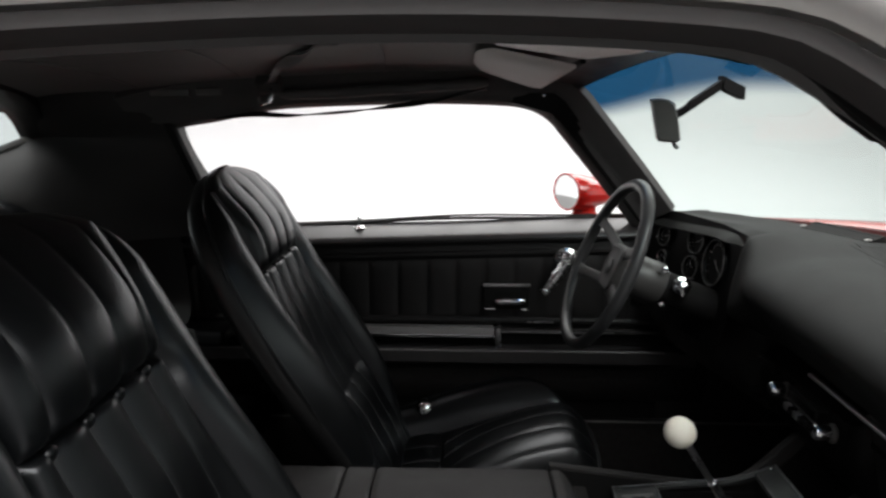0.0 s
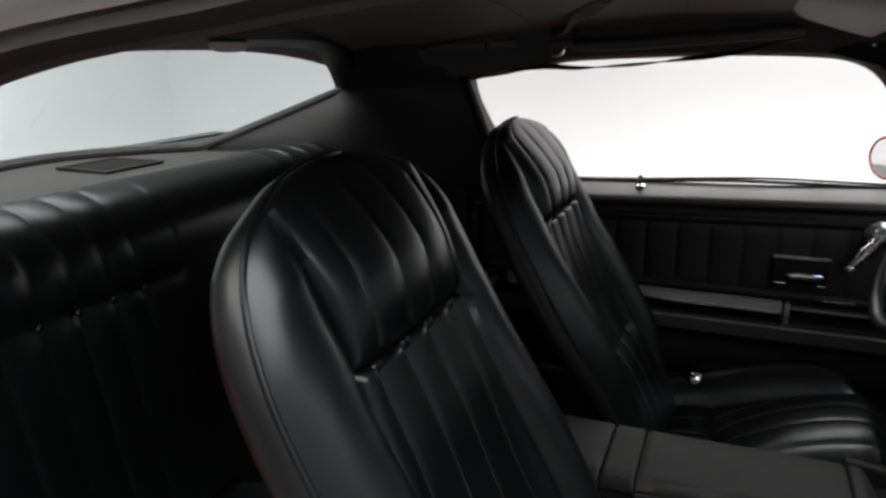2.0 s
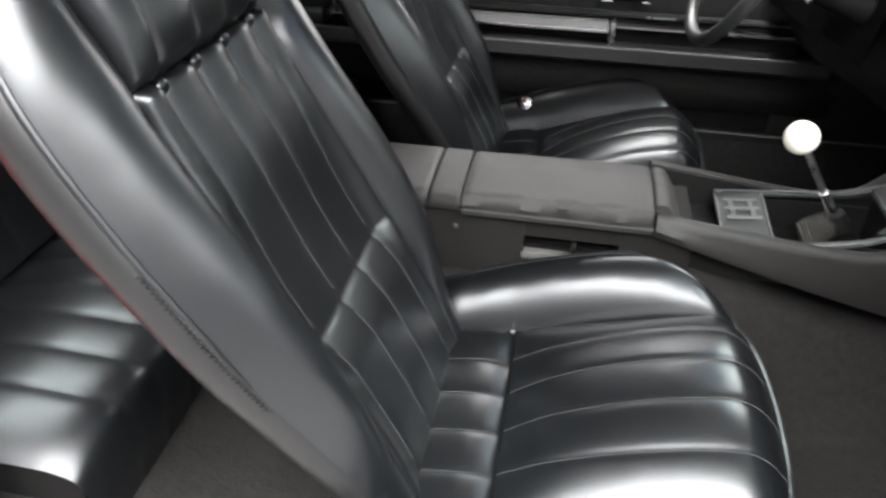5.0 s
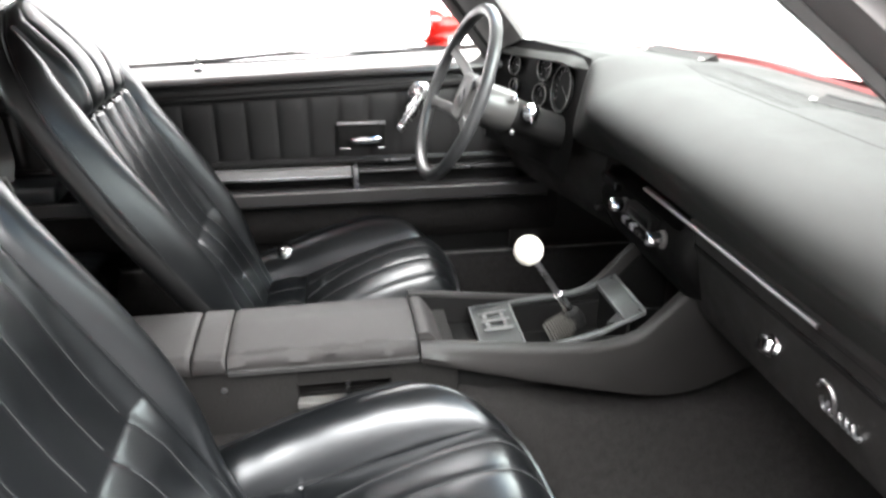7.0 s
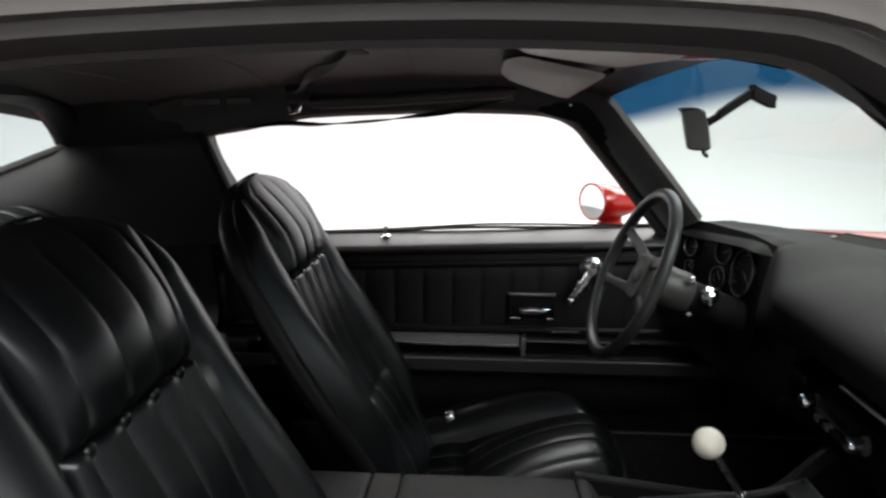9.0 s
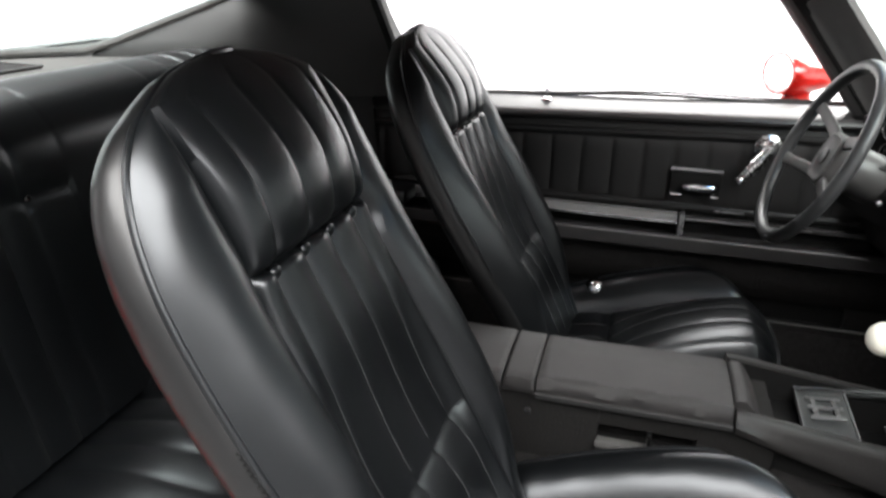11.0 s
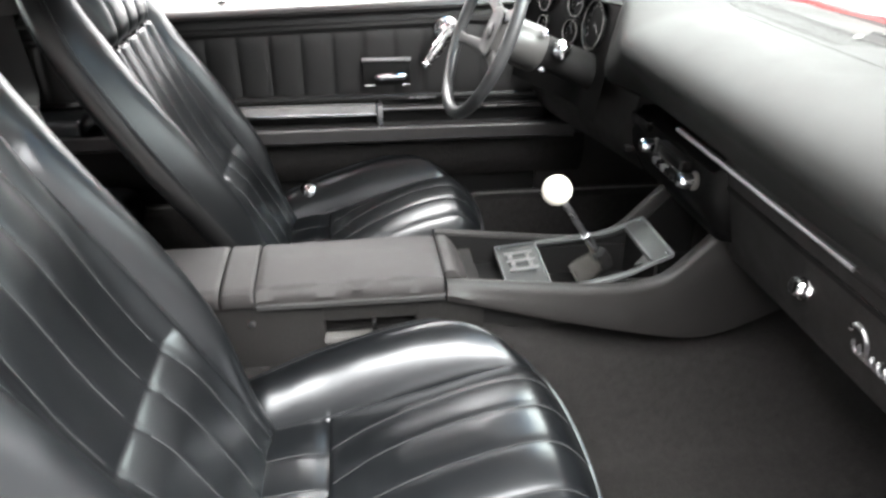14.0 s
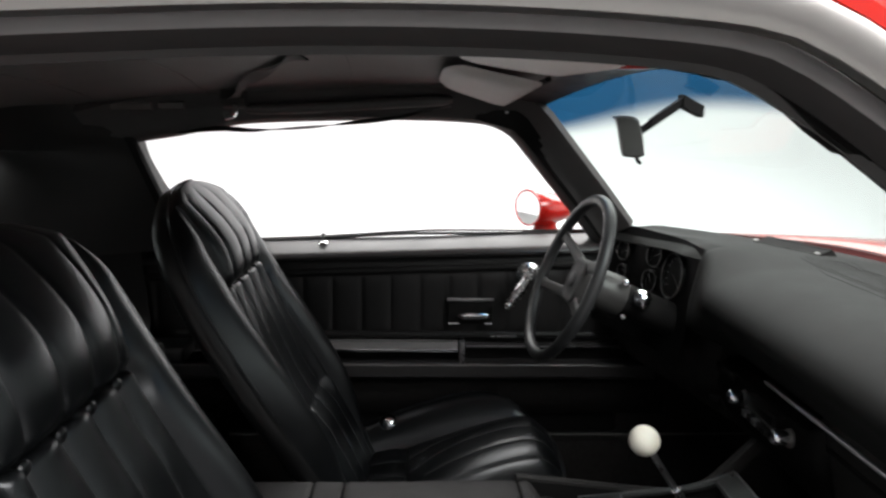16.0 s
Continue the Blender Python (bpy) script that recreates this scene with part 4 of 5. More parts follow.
def pleat_door(u, v):
    x, z = lerp(-0.60, 0.70, u), lerp(0.572, 0.744, v)
    fl = roll((x + 0.13) / 0.0745)
    return Vector((x, 0.690 - 0.0055 * fl * smooth(v / 0.10) * smooth((1 - v) / 0.12), z + door_rise(x) * v))


part("pleated_panel", grid(pleat_door, 260, 14), VINYL_DULL, door, "black vinyl panel with upright pleats")
part("panel_border", loft([[(x, y, z) for y, z in ((0.72, 0.588), (0.682, 0.588), (0.676, 0.582), (0.676, 0.576), (0.682, 0.571), (0.72, 0.571))] for x in (-0.60, 0.0, 0.70)]), VINYL_DULL, door)
# armrest with its pull, slot and lower ledge
arm = part("armrest", loft([[(x, y, z) for y, z in ((0.70, 0.562), (0.668, 0.570), (0.652, 0.569), (0.646, 0.560), (0.647, 0.548), (0.655, 0.543), (0.70, 0.543))] for x in (-0.58, -0.35, -0.10, 0.193)]), SATIN_GREY, door, "satin black door pull")
part("armrest_strip", block(-0.58, 0.194, 0.641, 0.647, 0.545, 0.5525, 0.001), CHROME, arm, "thin bright strip")
part("divider", block(0.197, 0.210, 0.640, 0.70, 0.515, 0.572, 0.003), BRUSHED, door, "bright upright divider")
part("slot_bar", loft([[(x, y, z) for y, z in ((0.70, 0.556), (0.672, 0.562), (0.664, 0.560), (0.663, 0.553), (0.668, 0.549), (0.70, 0.549))] for x in (0.212, 0.40, 0.68)]), TRIM_METAL, door)
part("slot_strip", block(0.214, 0.50, 0.661, 0.664, 0.553, 0.557, 0.001), BRUSHED, door)
part("short_strip", block(0.275, 0.345, 0.664, 0.668, 0.579, 0.583, 0.001), BRUSHED, door)
part("slot_back", block(-0.60, 0.70, 0.685, 0.71, 0.505, 0.572, 0.0), MATT_BLACK, door)
part("pocket_ledge", loft([[(x, y, z) for y, z in ((0.71, 0.512), (0.660, 0.516), (0.632, 0.519), (0.624, 0.514), (0.624, 0.486), (0.632, 0.478), (0.71, 0.470))] for x in (-0.60, -0.1, 0.40, 0.655, 0.70)]), TRIM_METAL, door, "satin black ledge along the map pocket")
part("ledge_edge", tube([(x, 0.6265, 0.5165) for x in (-0.60, -0.2, 0.2, 0.62)], 0.0028, 6), SATIN_GREY, door)
part("lower_panel", grid(lambda u, v: Vector((lerp(-0.60, 0.74, u), 0.665 + 0.02 * v - 0.018 * math.sin(math.pi * v), lerp(0.474, 0.362, v))), 20, 12), CARPET, door, "black carpeted lower door panel")
part("door_core", block(-0.60, 0.74, 0.70, 0.80, 0.20, 0.775, 0.004), MATT_BLACK, door)
# handle in its recess
hb = part("handle_recess", block(0.166, 0.282, 0.672, 0.684, 0.613, 0.679, 0.003), MATT_BLACK, door)
part("bezel_bar", block(0.164, 0.284, 0.667, 0.674, 0.6725, 0.681, 0.0015), BRUSHED, hb)
part("bezel_foot", block(0.168, 0.196, 0.667, 0.674, 0.611, 0.6165, 0.0015), CHROME, hb)
part("bezel_foot", block(0.262, 0.282, 0.667, 0.674, 0.611, 0.6165, 0.0015), CHROME, hb)
part("door_handle", loft([[(x, 0.664 - 0.006 * max(0.0, math.sin(math.pi * f)) ** 0.4 + 0.005 * math.cos(a), 0.637 + (0.002 + 0.007 * max(0, math.sin(math.pi * f)) ** 0.25) * math.sin(a)) for a in [2 * math.pi * k / 10 for k in range(10)]] for f, x in [(k / 14, lerp(0.192, 0.274, k / 14)) for k in range(15)]]), CHROME, hb, "chrome door pull handle")
# window crank
cr = part("window_crank", tube([(0.370, 0.655, 0.742), (0.360, 0.650, 0.728), (0.348, 0.646, 0.710), (0.334, 0.643, 0.692), (0.322, 0.642, 0.676), (0.318, 0.642, 0.671)], lambda f: lerp(0.015, 0.010, f) + 0.006 * math.exp(-((f - 0.45) / 0.12) ** 2), 14), WORN_CHROME, door, "worn chrome window crank")
part("crank_boss", lathe([(0.030, 0.0), (0.030, 0.008), (0.022, 0.012), (0.021, 0.026), (0.022, 0.034), (0.016, 0.041), (0.0, 0.043)], (0.372, 0.685, 0.744), (0, -1, 0), 24), WORN_CHROME, cr)
part("crank_knob", ball((0.318, 0.640, 0.671), 0.011, (1, 1.2, 1), 14), WORN_CHROME, cr)
# lock button
lk = part("lock_grommet", lathe([(0.012, 0.0), (0.012, 0.004), (0.007, 0.006), (0.0, 0.006)], (-0.155, 0.712, 0.812), (0, -0.35, 1), 16), CHROME, door)
part("lock_button", lathe([(0.0035, 0.0), (0.0035, 0.016), (0.005, 0.018), (0.0045, 0.024), (0.0, 0.026)], (-0.155, 0.712, 0.818), (0, 0, 1), 12), CHROME, lk)

# red mirror on the door's outside
side_mirror = thing("side_mirror", (0.44, 0.88, 0.80), "glossy red bullet-shaped side mirror on the driver's door", "mirror")


def mirror_ring(f, scale=1.0, push=0.0):
    c = Vector((0.392, 0.855, 0.892)).lerp(Vector((0.540, 0.915, 0.884)), f)
    r = table([(0, 1.0), (0.12, 1.04), (0.35, 0.96), (0.7, 0.70), (0.9, 0.40), (1.0, 0.06)], f)
    turn = lerp(61, 82, smooth(f * 1.6))
    s = Vector((math.cos(radians(turn)), -math.sin(radians(turn)), 0))
    n = Vector((-s.y, s.x, 0))
    return [c - n * push * (1 if n.x > 0 else -1) + (s * math.cos(a) * 0.058 + Vector((0, 0, 0.049)) * math.sin(a)) * r * scale for a in [2 * math.pi * j / 32 for j in range(32)]]


part("housing", loft([mirror_ring(k / 16) for k in range(17)]), RED, side_mirror)
part("mirror_glass", loft([mirror_ring(0, 0.93, q) for q in (0.0, 0.002)] + [mirror_ring(0, 0.4, 0.0025)]), MIRROR, side_mirror, "silvered mirror glass")
part("mirror_rim", tube(mirror_ring(0, 0.985, 0.0015), 0.0032, 6, closed=True), RED, side_mirror)
part("mirror_foot", loft([[Vector((0.445 + sx * s * math.cos(a), 0.875 + sy * s * math.sin(a), z)) for a in [2 * math.pi * j / 20 for j in range(20)]] for z, s, sx, sy in ((0.795, 1.0, 0.055, 0.032), (0.812, 1.0, 0.055, 0.032), (0.820, 0.8, 0.05, 0.03), (0.840, 0.62, 0.05, 0.03), (0.868, 0.75, 0.05, 0.03))]), RED, side_mirror)

# ---- dashboard ----
dash = thing("dashboard", (0.80, 0, 0.60), "black padded dashboard with a wraparound instrument cluster", "dashboard")
PAD_PROFILE = [(0.760, 0.8755), (0.712, 0.872), (0.672, 0.862), (0.641, 0.848), (0.622, 0.833), (0.614, 0.817), (0.616, 0.802), (0.627, 0.788), (0.648, 0.768), (0.675, 0.738), (0.702, 0.706)]


PAD_END = [(0.760, 0.8885), (0.722, 0.889), (0.692, 0.887), (0.671, 0.880), (0.661, 0.866), (0.655, 0.842), (0.649, 0.812), (0.643, 0.778), (0.639, 0.745), (0.648, 0.719), (0.692, 0.704)]


def brow_top(x, y):
    """Height of the hood over the instruments, counted from the windshield's foot."""
    xb, zt = base_x(y) + 0.01, 0.889 - 0.016 * smooth((y - 0.30) / 0.36)
    f = (xb - x) / (xb - 0.65)
    rows = [(0.0, 0.79), (0.03, 0.840), (0.15, 0.860), (0.45, 0.8765), (0.75, zt - 0.003), (0.95, zt)]
    for (a, p), (b, q) in zip(rows, rows[1:]):
        if f <= b:
            return lerp(p, q, max(0, (f - a) / (b - a)))
    return zt


def pad_top_z(x, y):
    return 0.8755 - 0.012 * smooth((x - 0.80) / 0.3) - 0.012 * smooth((abs(y) - 0.45) / 0.25)


def pad_section(y):
    """Section of the padded top, from the windshield down round the brow."""
    xb = base_x(y) + 0.01
    rows = [Vector((xb, y, 0.79)), Vector((xb - 0.012, y, 0.838))]
    x_mid = 0.760
    for k in range(1, 9):
        x = lerp(xb - 0.02, x_mid, k / 8)
        rows.append(Vector((x, y, pad_top_z(x, y) - 0.024 * (1 - k / 8) ** 2.4)))
    return rows


def pad_at(u, v):
    y = lerp(-0.675, 0.290, min(1, u / 0.95))
    turn = max(0, (u - 0.95) / 0.05)
    end = smooth((y - 0.135) / 0.155)
    rows = [Vector((r.x, y, lerp(r.z, brow_top(r.x, max(y, 0.2)) + 0.0008, end))) if i > 1 else r for i, r in enumerate(pad_section(y))]
    for (x, z), (xe, ze) in zip(PAD_PROFILE[1:], PAD_END[1:]):
        back = 0.045 * turn * turn * smooth((0.72 - x) / 0.03) if turn else 0
        rows.append(Vector((lerp(x, xe, end) + back, y + 0.010 * math.sin(0.5 * math.pi * turn), lerp(z, ze, end))))
    s = v * (len(rows) - 1)
    i = min(int(s), len(rows) - 2)
    p = [rows[max(0, i - 1)], rows[i], rows[i + 1], rows[min(len(rows) - 1, i + 2)]]
    f = s - i
    return 0.5 * (2 * p[1] + (p[2] - p[0]) * f + (2 * p[0] - 5 * p[1] + 4 * p[2] - p[3]) * f * f + (3 * p[1] - p[0] - 3 * p[2] + p[3]) * f ** 3)


part("dash_pad", grid(pad_at, 80, 60), PAD, dash, "soft grained grey-black dash pad")


def cluster_x(y):
    d = max(0, y - 0.385)
    return 0.664 - (2.9 * d * d if d < 0.055 else 0.00877 + 0.32 * (d - 0.055))


def brow_at(u, v):
    """Hood over the instruments, from the windshield to a thin lip."""
    y = lerp(0.272, 0.66, u)
    xf = cluster_x(y) - 0.022 + 0.018 * smooth((0.34 - y) / 0.05)
    xb = base_x(y) + 0.01
    zt = 0.889 - 0.016 * smooth((y - 0.30) / 0.36)
    path = [(xb, 0.79), (xb - 0.012, 0.840), (lerp(xb, xf, 0.15), 0.860), (lerp(xb, xf, 0.45), 0.8765), (lerp(xb, xf, 0.75), zt - 0.003), (xf + 0.055, zt), (xf + 0.028, zt - 0.008), (xf + 0.008, zt - 0.019), (xf, zt - 0.026), (xf + 0.004, zt - 0.030), (xf + 0.05, zt - 0.031)]
    s = v * (len(path) - 1)
    i = min(int(s), len(path) - 2)
    a, b, f = path[i], path[i + 1], s - i
    return Vector((lerp(a[0], b[0], f), y, lerp(a[1], b[1], f)))


part("cluster_hood", grid(brow_at, 30, 40), PAD, dash)


def face_at(y, z, out=0.0):
    return Vector((cluster_x(y) + 0.16 * (z - 0.87) - out, y, z))


def face_sheet(u, v):
    return face_at(lerp(0.285, 0.68, u), lerp(0.63, 0.885, v))


cluster = part("instrument_panel", grid(face_sheet, 30, 6), PANEL, dash, "black instrument panel")


def gauge(y, z, r, needle):
    o = face_at(y, z)
    FACE_N = Vector((-1, -min(0.32, 5.8 * max(0, y - 0.385)), 0.16)).normalized()
    bez = part("gauge", lathe([(r * 1.10, 0.0), (r * 1.10, 0.008), (r * 1.05, 0.012), (r, 0.009), (r * 0.97, 0.002)], o, FACE_N, 32), PANEL, cluster, "round black gauge with a dark bezel")
    part("bezel_ring", tube([o + FACE_N * 0.0115 + (Vector((0, 1, 0)) - FACE_N * FACE_N.y).normalized() * r * 1.06 * math.cos(a) + FACE_N.cross((Vector((0, 1, 0)) - FACE_N * FACE_N.y).normalized()) * r * 1.06 * math.sin(a) for a in [2 * math.pi * k / 36 for k in range(36)]], 0.0011, 5, closed=True), RUBBER_WORN, bez)
    part("dial", lathe([(r * 0.98, 0.0), (r * 0.98, 0.0025), (0.0, 0.0026)], o + FACE_N * 0.001, FACE_N, 32), DIAL, bez)
    s = (Vector((0, 1, 0)) - FACE_N * FACE_N.y).normalized()
    t = FACE_N.cross(s)
    ticks = []
    for k in range(13):
        a = radians(-130 + 260 * k / 12)
        d = s * math.sin(a) + t * math.cos(a) * (1 if t.z > 0 else -1)
        p0, p1 = o + FACE_N * 0.0042 + d * r * 0.78, o + FACE_N * 0.0042 + d * r * 0.92
        ticks.append(tube([p0, p1], 0.0004 + r * 0.008, 4))
    part("ticks", merge(*ticks), SATIN_GREY, bez)
    a = radians(needle)
    d = s * math.sin(a) + t * math.cos(a) * (1 if t.z > 0 else -1)
    part("needle", tube([o + FACE_N * 0.0055 - d * r * 0.15, o + FACE_N * 0.0055 + d * r * 0.8], 0.0006, 4), SATIN_GREY, bez)


for y, z, r, needle in ((0.398, 0.803, 0.047, -120), (0.479, 0.833, 0.025, -60), (0.478, 0.774, 0.024, 40), (0.594, 0.823, 0.022, -80), (0.584, 0.774, 0.016, 70)):
    gauge(y, z, r, needle)
part("warning_lamp", ball(face_at(0.545, 0.860), 0.004, n=8), BRUSHED, cluster)
part("warning_lamp", ball(face_at(0.625, 0.815), 0.006, n=10), VISOR, cluster)
part("switch_knob", lathe([(0.011, 0.0), (0.011, 0.004), (0.009, 0.006), (0.010, 0.018), (0.0, 0.020)], face_at(0.50, 0.690), (-1, -0.4, 0.1), 16), CHROME, cluster, "chrome headlamp knob")

# lower panels
part("lower_panel", loft([[(x, y, z) for x, z in ((0.712, 0.706), (0.700, 0.694), (0.703, 0.684), (0.709, 0.660), (0.728, 0.585), (0.742, 0.535), (0.75, 0.525), (0.79, 0.53), (0.79, 0.706))] for y in (-0.675, -0.55, -0.40, -0.25, -0.115)]), CONSOLE, dash, "matt black glovebox panel")
part("panel_groove", loft([[(x, y, z) for x, z in ((0.7055, 0.664), (0.7075, 0.656), (0.72, 0.66))] for y in (-0.66, -0.125)]), MATT_BLACK, dash)
part("trim_strip", loft([[(x, y, z) for x, z in ((0.6985, 0.6965), (0.6965, 0.693), (0.6985, 0.6895), (0.705, 0.690), (0.706, 0.6965))] for y in (-0.445, -0.43, -0.20, 0.045, 0.055)]), STRIP, dash, "thin satin silver trim strip")
part("recess_strip", loft([[(x, y, z) for x, z in ((0.702, 0.685), (0.712, 0.680), (0.712, 0.668), (0.705, 0.664), (0.73, 0.66), (0.73, 0.69))] for y in (-0.67, -0.12)]), GLOSS_BLACK, dash)
lock = part("glovebox_lock", lathe([(0.019, 0.0), (0.019, 0.004), (0.014, 0.008), (0.015, 0.015), (0.012, 0.019), (0.0, 0.020)], (0.723, -0.345, 0.607), (-0.97, 0, 0.24), 24), CHROME, dash, "round chrome glovebox lock button")
part("key_slot", block(0.6995, 0.7015, -0.350, -0.340, 0.603, 0.619, 0.0008), MATT_BLACK, lock)
# script badge, kept as plain strokes


def badge(y, z):
    return Vector((lerp(0.709, 0.742, (0.660 - z) / 0.125) - 0.003, y, z))


hook_line = [badge(-0.462 + 0.016 * math.cos(a), 0.604 + 0.021 * math.sin(a)) for a in [radians(20 + 27 * k) for k in range(10)]]
part("script_badge", merge(tube(hook_line, 0.0032, 6), tube([badge(-0.452 - 0.068 * k / 40 + 0.003 * math.sin(k * 0.9), 0.589 + 0.0075 * math.cos(k * 0.9)) for k in range(41)], 0.0028, 6)), BRUSHED, dash, "chrome script badge")
# driver's lower dash and middle stack
part("lower_cover", loft([[(x, y, z) for x, z in ((0.690 - q, 0.705), (0.683 - q, 0.66), (0.69 - q, 0.60), (0.72 - q, 0.55), (0.77, 0.53), (0.80, 0.54), (0.80, 0.705))] for y, q in ((0.215, 0.0), (0.30, 0.02), (0.40, 0.04), (0.55, 0.08), (0.66, 0.10))]), CONSOLE, dash)
part("radio_surround", loft([[(x, y, z) for x, z in ((0.712, 0.688), (0.698, 0.687), (0.682 + q, 0.680), (0.676 + q, 0.640), (0.680 + q, 0.615), (0.715 + q, 0.560), (0.78, 0.54), (0.80, 0.688))] for y, q in ((-0.132, 0.022), (-0.118, 0.006), (-0.108, 0.0), (0.195, 0.0), (0.205, 0.004), (0.218, 0.016))]), PANEL, dash)
radio = thing("car_radio", (0.66, -0.005, 0.65), "old car radio with two chrome knobs in a black stack", "radio")
part("radio_face", block(0.664, 0.690, -0.058, 0.050, 0.632, 0.676, 0.003), MATT_BLACK, radio)
part("dial_window", block(0.6615, 0.6655, -0.045, 0.036, 0.657, 0.672, 0.001), PANEL, radio)
part("bezel", tube([(0.663, -0.052, 0.634), (0.663, 0.044, 0.634), (0.663, 0.044, 0.655), (0.663, -0.052, 0.655)], 0.0010, 6, closed=True), RUBBER_WORN, radio)
for k in range(5):
    part("push_button", block(0.654, 0.666, -0.046 + 0.018 * k, -0.032 + 0.018 * k, 0.639, 0.650, 0.0015), BRUSHED if k in (2, 4) else GLOSS_BLACK, radio)
for y in (-0.085, 0.078):
    kn = part("radio_knob", lathe([(0.010, 0.0), (0.010, 0.006), (0.0125, 0.008), (0.013, 0.026), (0.010, 0.030), (0.0, 0.031)], (0.676, y, 0.654), (-1, 0, 0.1), 24), CHROME, radio, "fluted chrome radio knob")
    part("knob_ring", lathe([(0.015, 0.0), (0.015, 0.003), (0.012, 0.004)], (0.676, y, 0.654), (-1, 0, 0.1), 24), RUBBER_WORN, kn)
part("heater_slider", block(0.668, 0.684, 0.115, 0.190, 0.668, 0.686, 0.002), GLOSS_BLACK, dash)
part("ash_lever", block(0.665, 0.68, 0.190, 0.205, 0.600, 0.612, 0.003), MATT_BLACK, dash)
# air slots and speaker grille on the pad's top
def pad_z(x, y):
    """Height of the pad's top at a place."""
    best = min((pad_at(0.95 * (y + 0.675) / 0.965, k / 80) for k in range(40)), key=lambda p: abs(p.x - x)) if y < 0.25 else None
    return best.z if best else brow_z(x, y)


def brow_z(x, y):
    return min((brow_at((y - 0.272) / 0.388, k / 120) for k in range(70)), key=lambda p: abs(p.x - x)).z


for (xa, ya), (xb, yb) in (((0.843, 0.425), (0.905, 0.275)), ((0.925, -0.055), (0.985, -0.205))):
    line = [(lerp(xa, xb, k / 12), lerp(ya, yb, k / 12)) for k in range(13)]
    slot = part("defrost_slot", loft([[(x - 0.013, y - 0.006, pad_z(x, y) - 0.006), (x - 0.012, y - 0.006, pad_z(x - 0.012, y) + 0.0015), (x + 0.016, y + 0.008, pad_z(x + 0.016, y) + 0.0095), (x + 0.017, y + 0.008, pad_z(x, y) - 0.006)] for x, y in line]), MATT_BLACK, dash, "narrow dark air slot")
    part("slot_rim", loft([[(x - 0.017, y - 0.008, pad_z(x, y) - 0.004), (x - 0.017, y - 0.008, pad_z(x - 0.017, y) + 0.0012), (x - 0.0135, y - 0.007, pad_z(x - 0.013, y) + 0.0022), (x - 0.0125, y - 0.007, pad_z(x, y) - 0.004)] for x, y in line]), PAD, slot)
    part("slot_rim", loft([[(x + 0.0175, y + 0.008, pad_z(x, y) - 0.004), (x + 0.0165, y + 0.008, pad_z(x + 0.016, y) + 0.0105), (x + 0.021, y + 0.009, pad_z(x + 0.016, y) + 0.0125), (x + 0.034, y + 0.010, pad_z(x + 0.034, y) - 0.002)] for x, y in line]), PAD, slot)
    for x, y in ((xa - 0.004, ya + 0.006), (xb - 0.012, yb + 0.004)):
        part("slot_screw", ball((x, y, pad_z(x, y) + 0.002), 0.0055, (1.3, 1.3, 0.6), 10), DRIP, slot)
for k in range(10):
    x = 0.835 + 0.0115 * k
    part("grille_rib", tube([(x, y, pad_z(x, y) - 0.0004) for y in [lerp(-0.12, 0.235, j / 12) for j in range(13)]], 0.0013, 6), PAD, dash)
part("lip_line", tube([(x, y, pad_z(x, y) - 0.0004) for x, y in [(0.815 + 0.04 * smooth((lerp(-0.5, 0.25, j / 16) - 0.1) / 0.15), lerp(-0.5, 0.25, j / 16)) for j in range(17)]], 0.0011, 5), PAD, dash)

# ---- steering wheel and column ----
wheel = thing("steering_wheel", (0.407, 0.367, 0.808), "black four-spoke steering wheel with a padded hub", "steering wheel")
WC = Vector((0.407, 0.367, 0.808))
UP = Vector((math.sin(radians(22.2)), 0, math.cos(radians(22.2))))
YV = Vector((-0.046, 0.999, 0.0))
YV = (YV - UP * YV.dot(UP)).normalized()
AX = YV.cross(UP)


def on_wheel(r, deg, depth=0.0):
    return WC + (YV * math.cos(radians(deg)) + UP * math.sin(radians(deg))) * r + AX * depth


part("rim", tube([on_wheel(0.176 + 0.0006 * math.cos(6 * radians(4 * k)), 4 * k) for k in range(90)], 0.0125, 14, closed=True), WHEEL_GRIP, wheel)
for sy, sz, deg in ((1, 1, 24), (1, -1, -19), (-1, 1, 156), (-1, -1, 199)):
    a = WC + YV * sy * 0.020 + UP * sz * 0.036 + AX * 0.024
    b = on_wheel(0.168, deg, 0.002)
    rows = []
    for k in range(13):
        f = k / 12
        c = a.lerp(b, f) + AX * 0.004 * math.sin(math.pi * f)
        t = (b - a).cross(AX).normalized()
        w = lerp(0.0135, 0.0105, f) + 0.005 * smooth((f - 0.85) / 0.15)
        rows.append([c + t * w * math.copysign(abs(math.cos(q)) ** 0.5, math.cos(q)) + AX * 0.0045 * math.copysign(abs(math.sin(q)) ** 0.6, math.sin(q)) for q in [2 * math.pi * (j + 0.5) / 16 for j in range(16)]])
    part("spoke", loft(rows), HUB, wheel)


def hub_ring(s, depth):
    out = []
    for k in range(40):
        a = 2 * math.pi * k / 40
        c, q = math.cos(a), math.sin(a)
        y = 0.046 * math.copysign(abs(c) ** 0.55, c) * s
        u = 0.050 * math.copysign(abs(q) ** 0.55, q) * s
        out.append(WC + YV * y + UP * u + AX * depth)
    return out


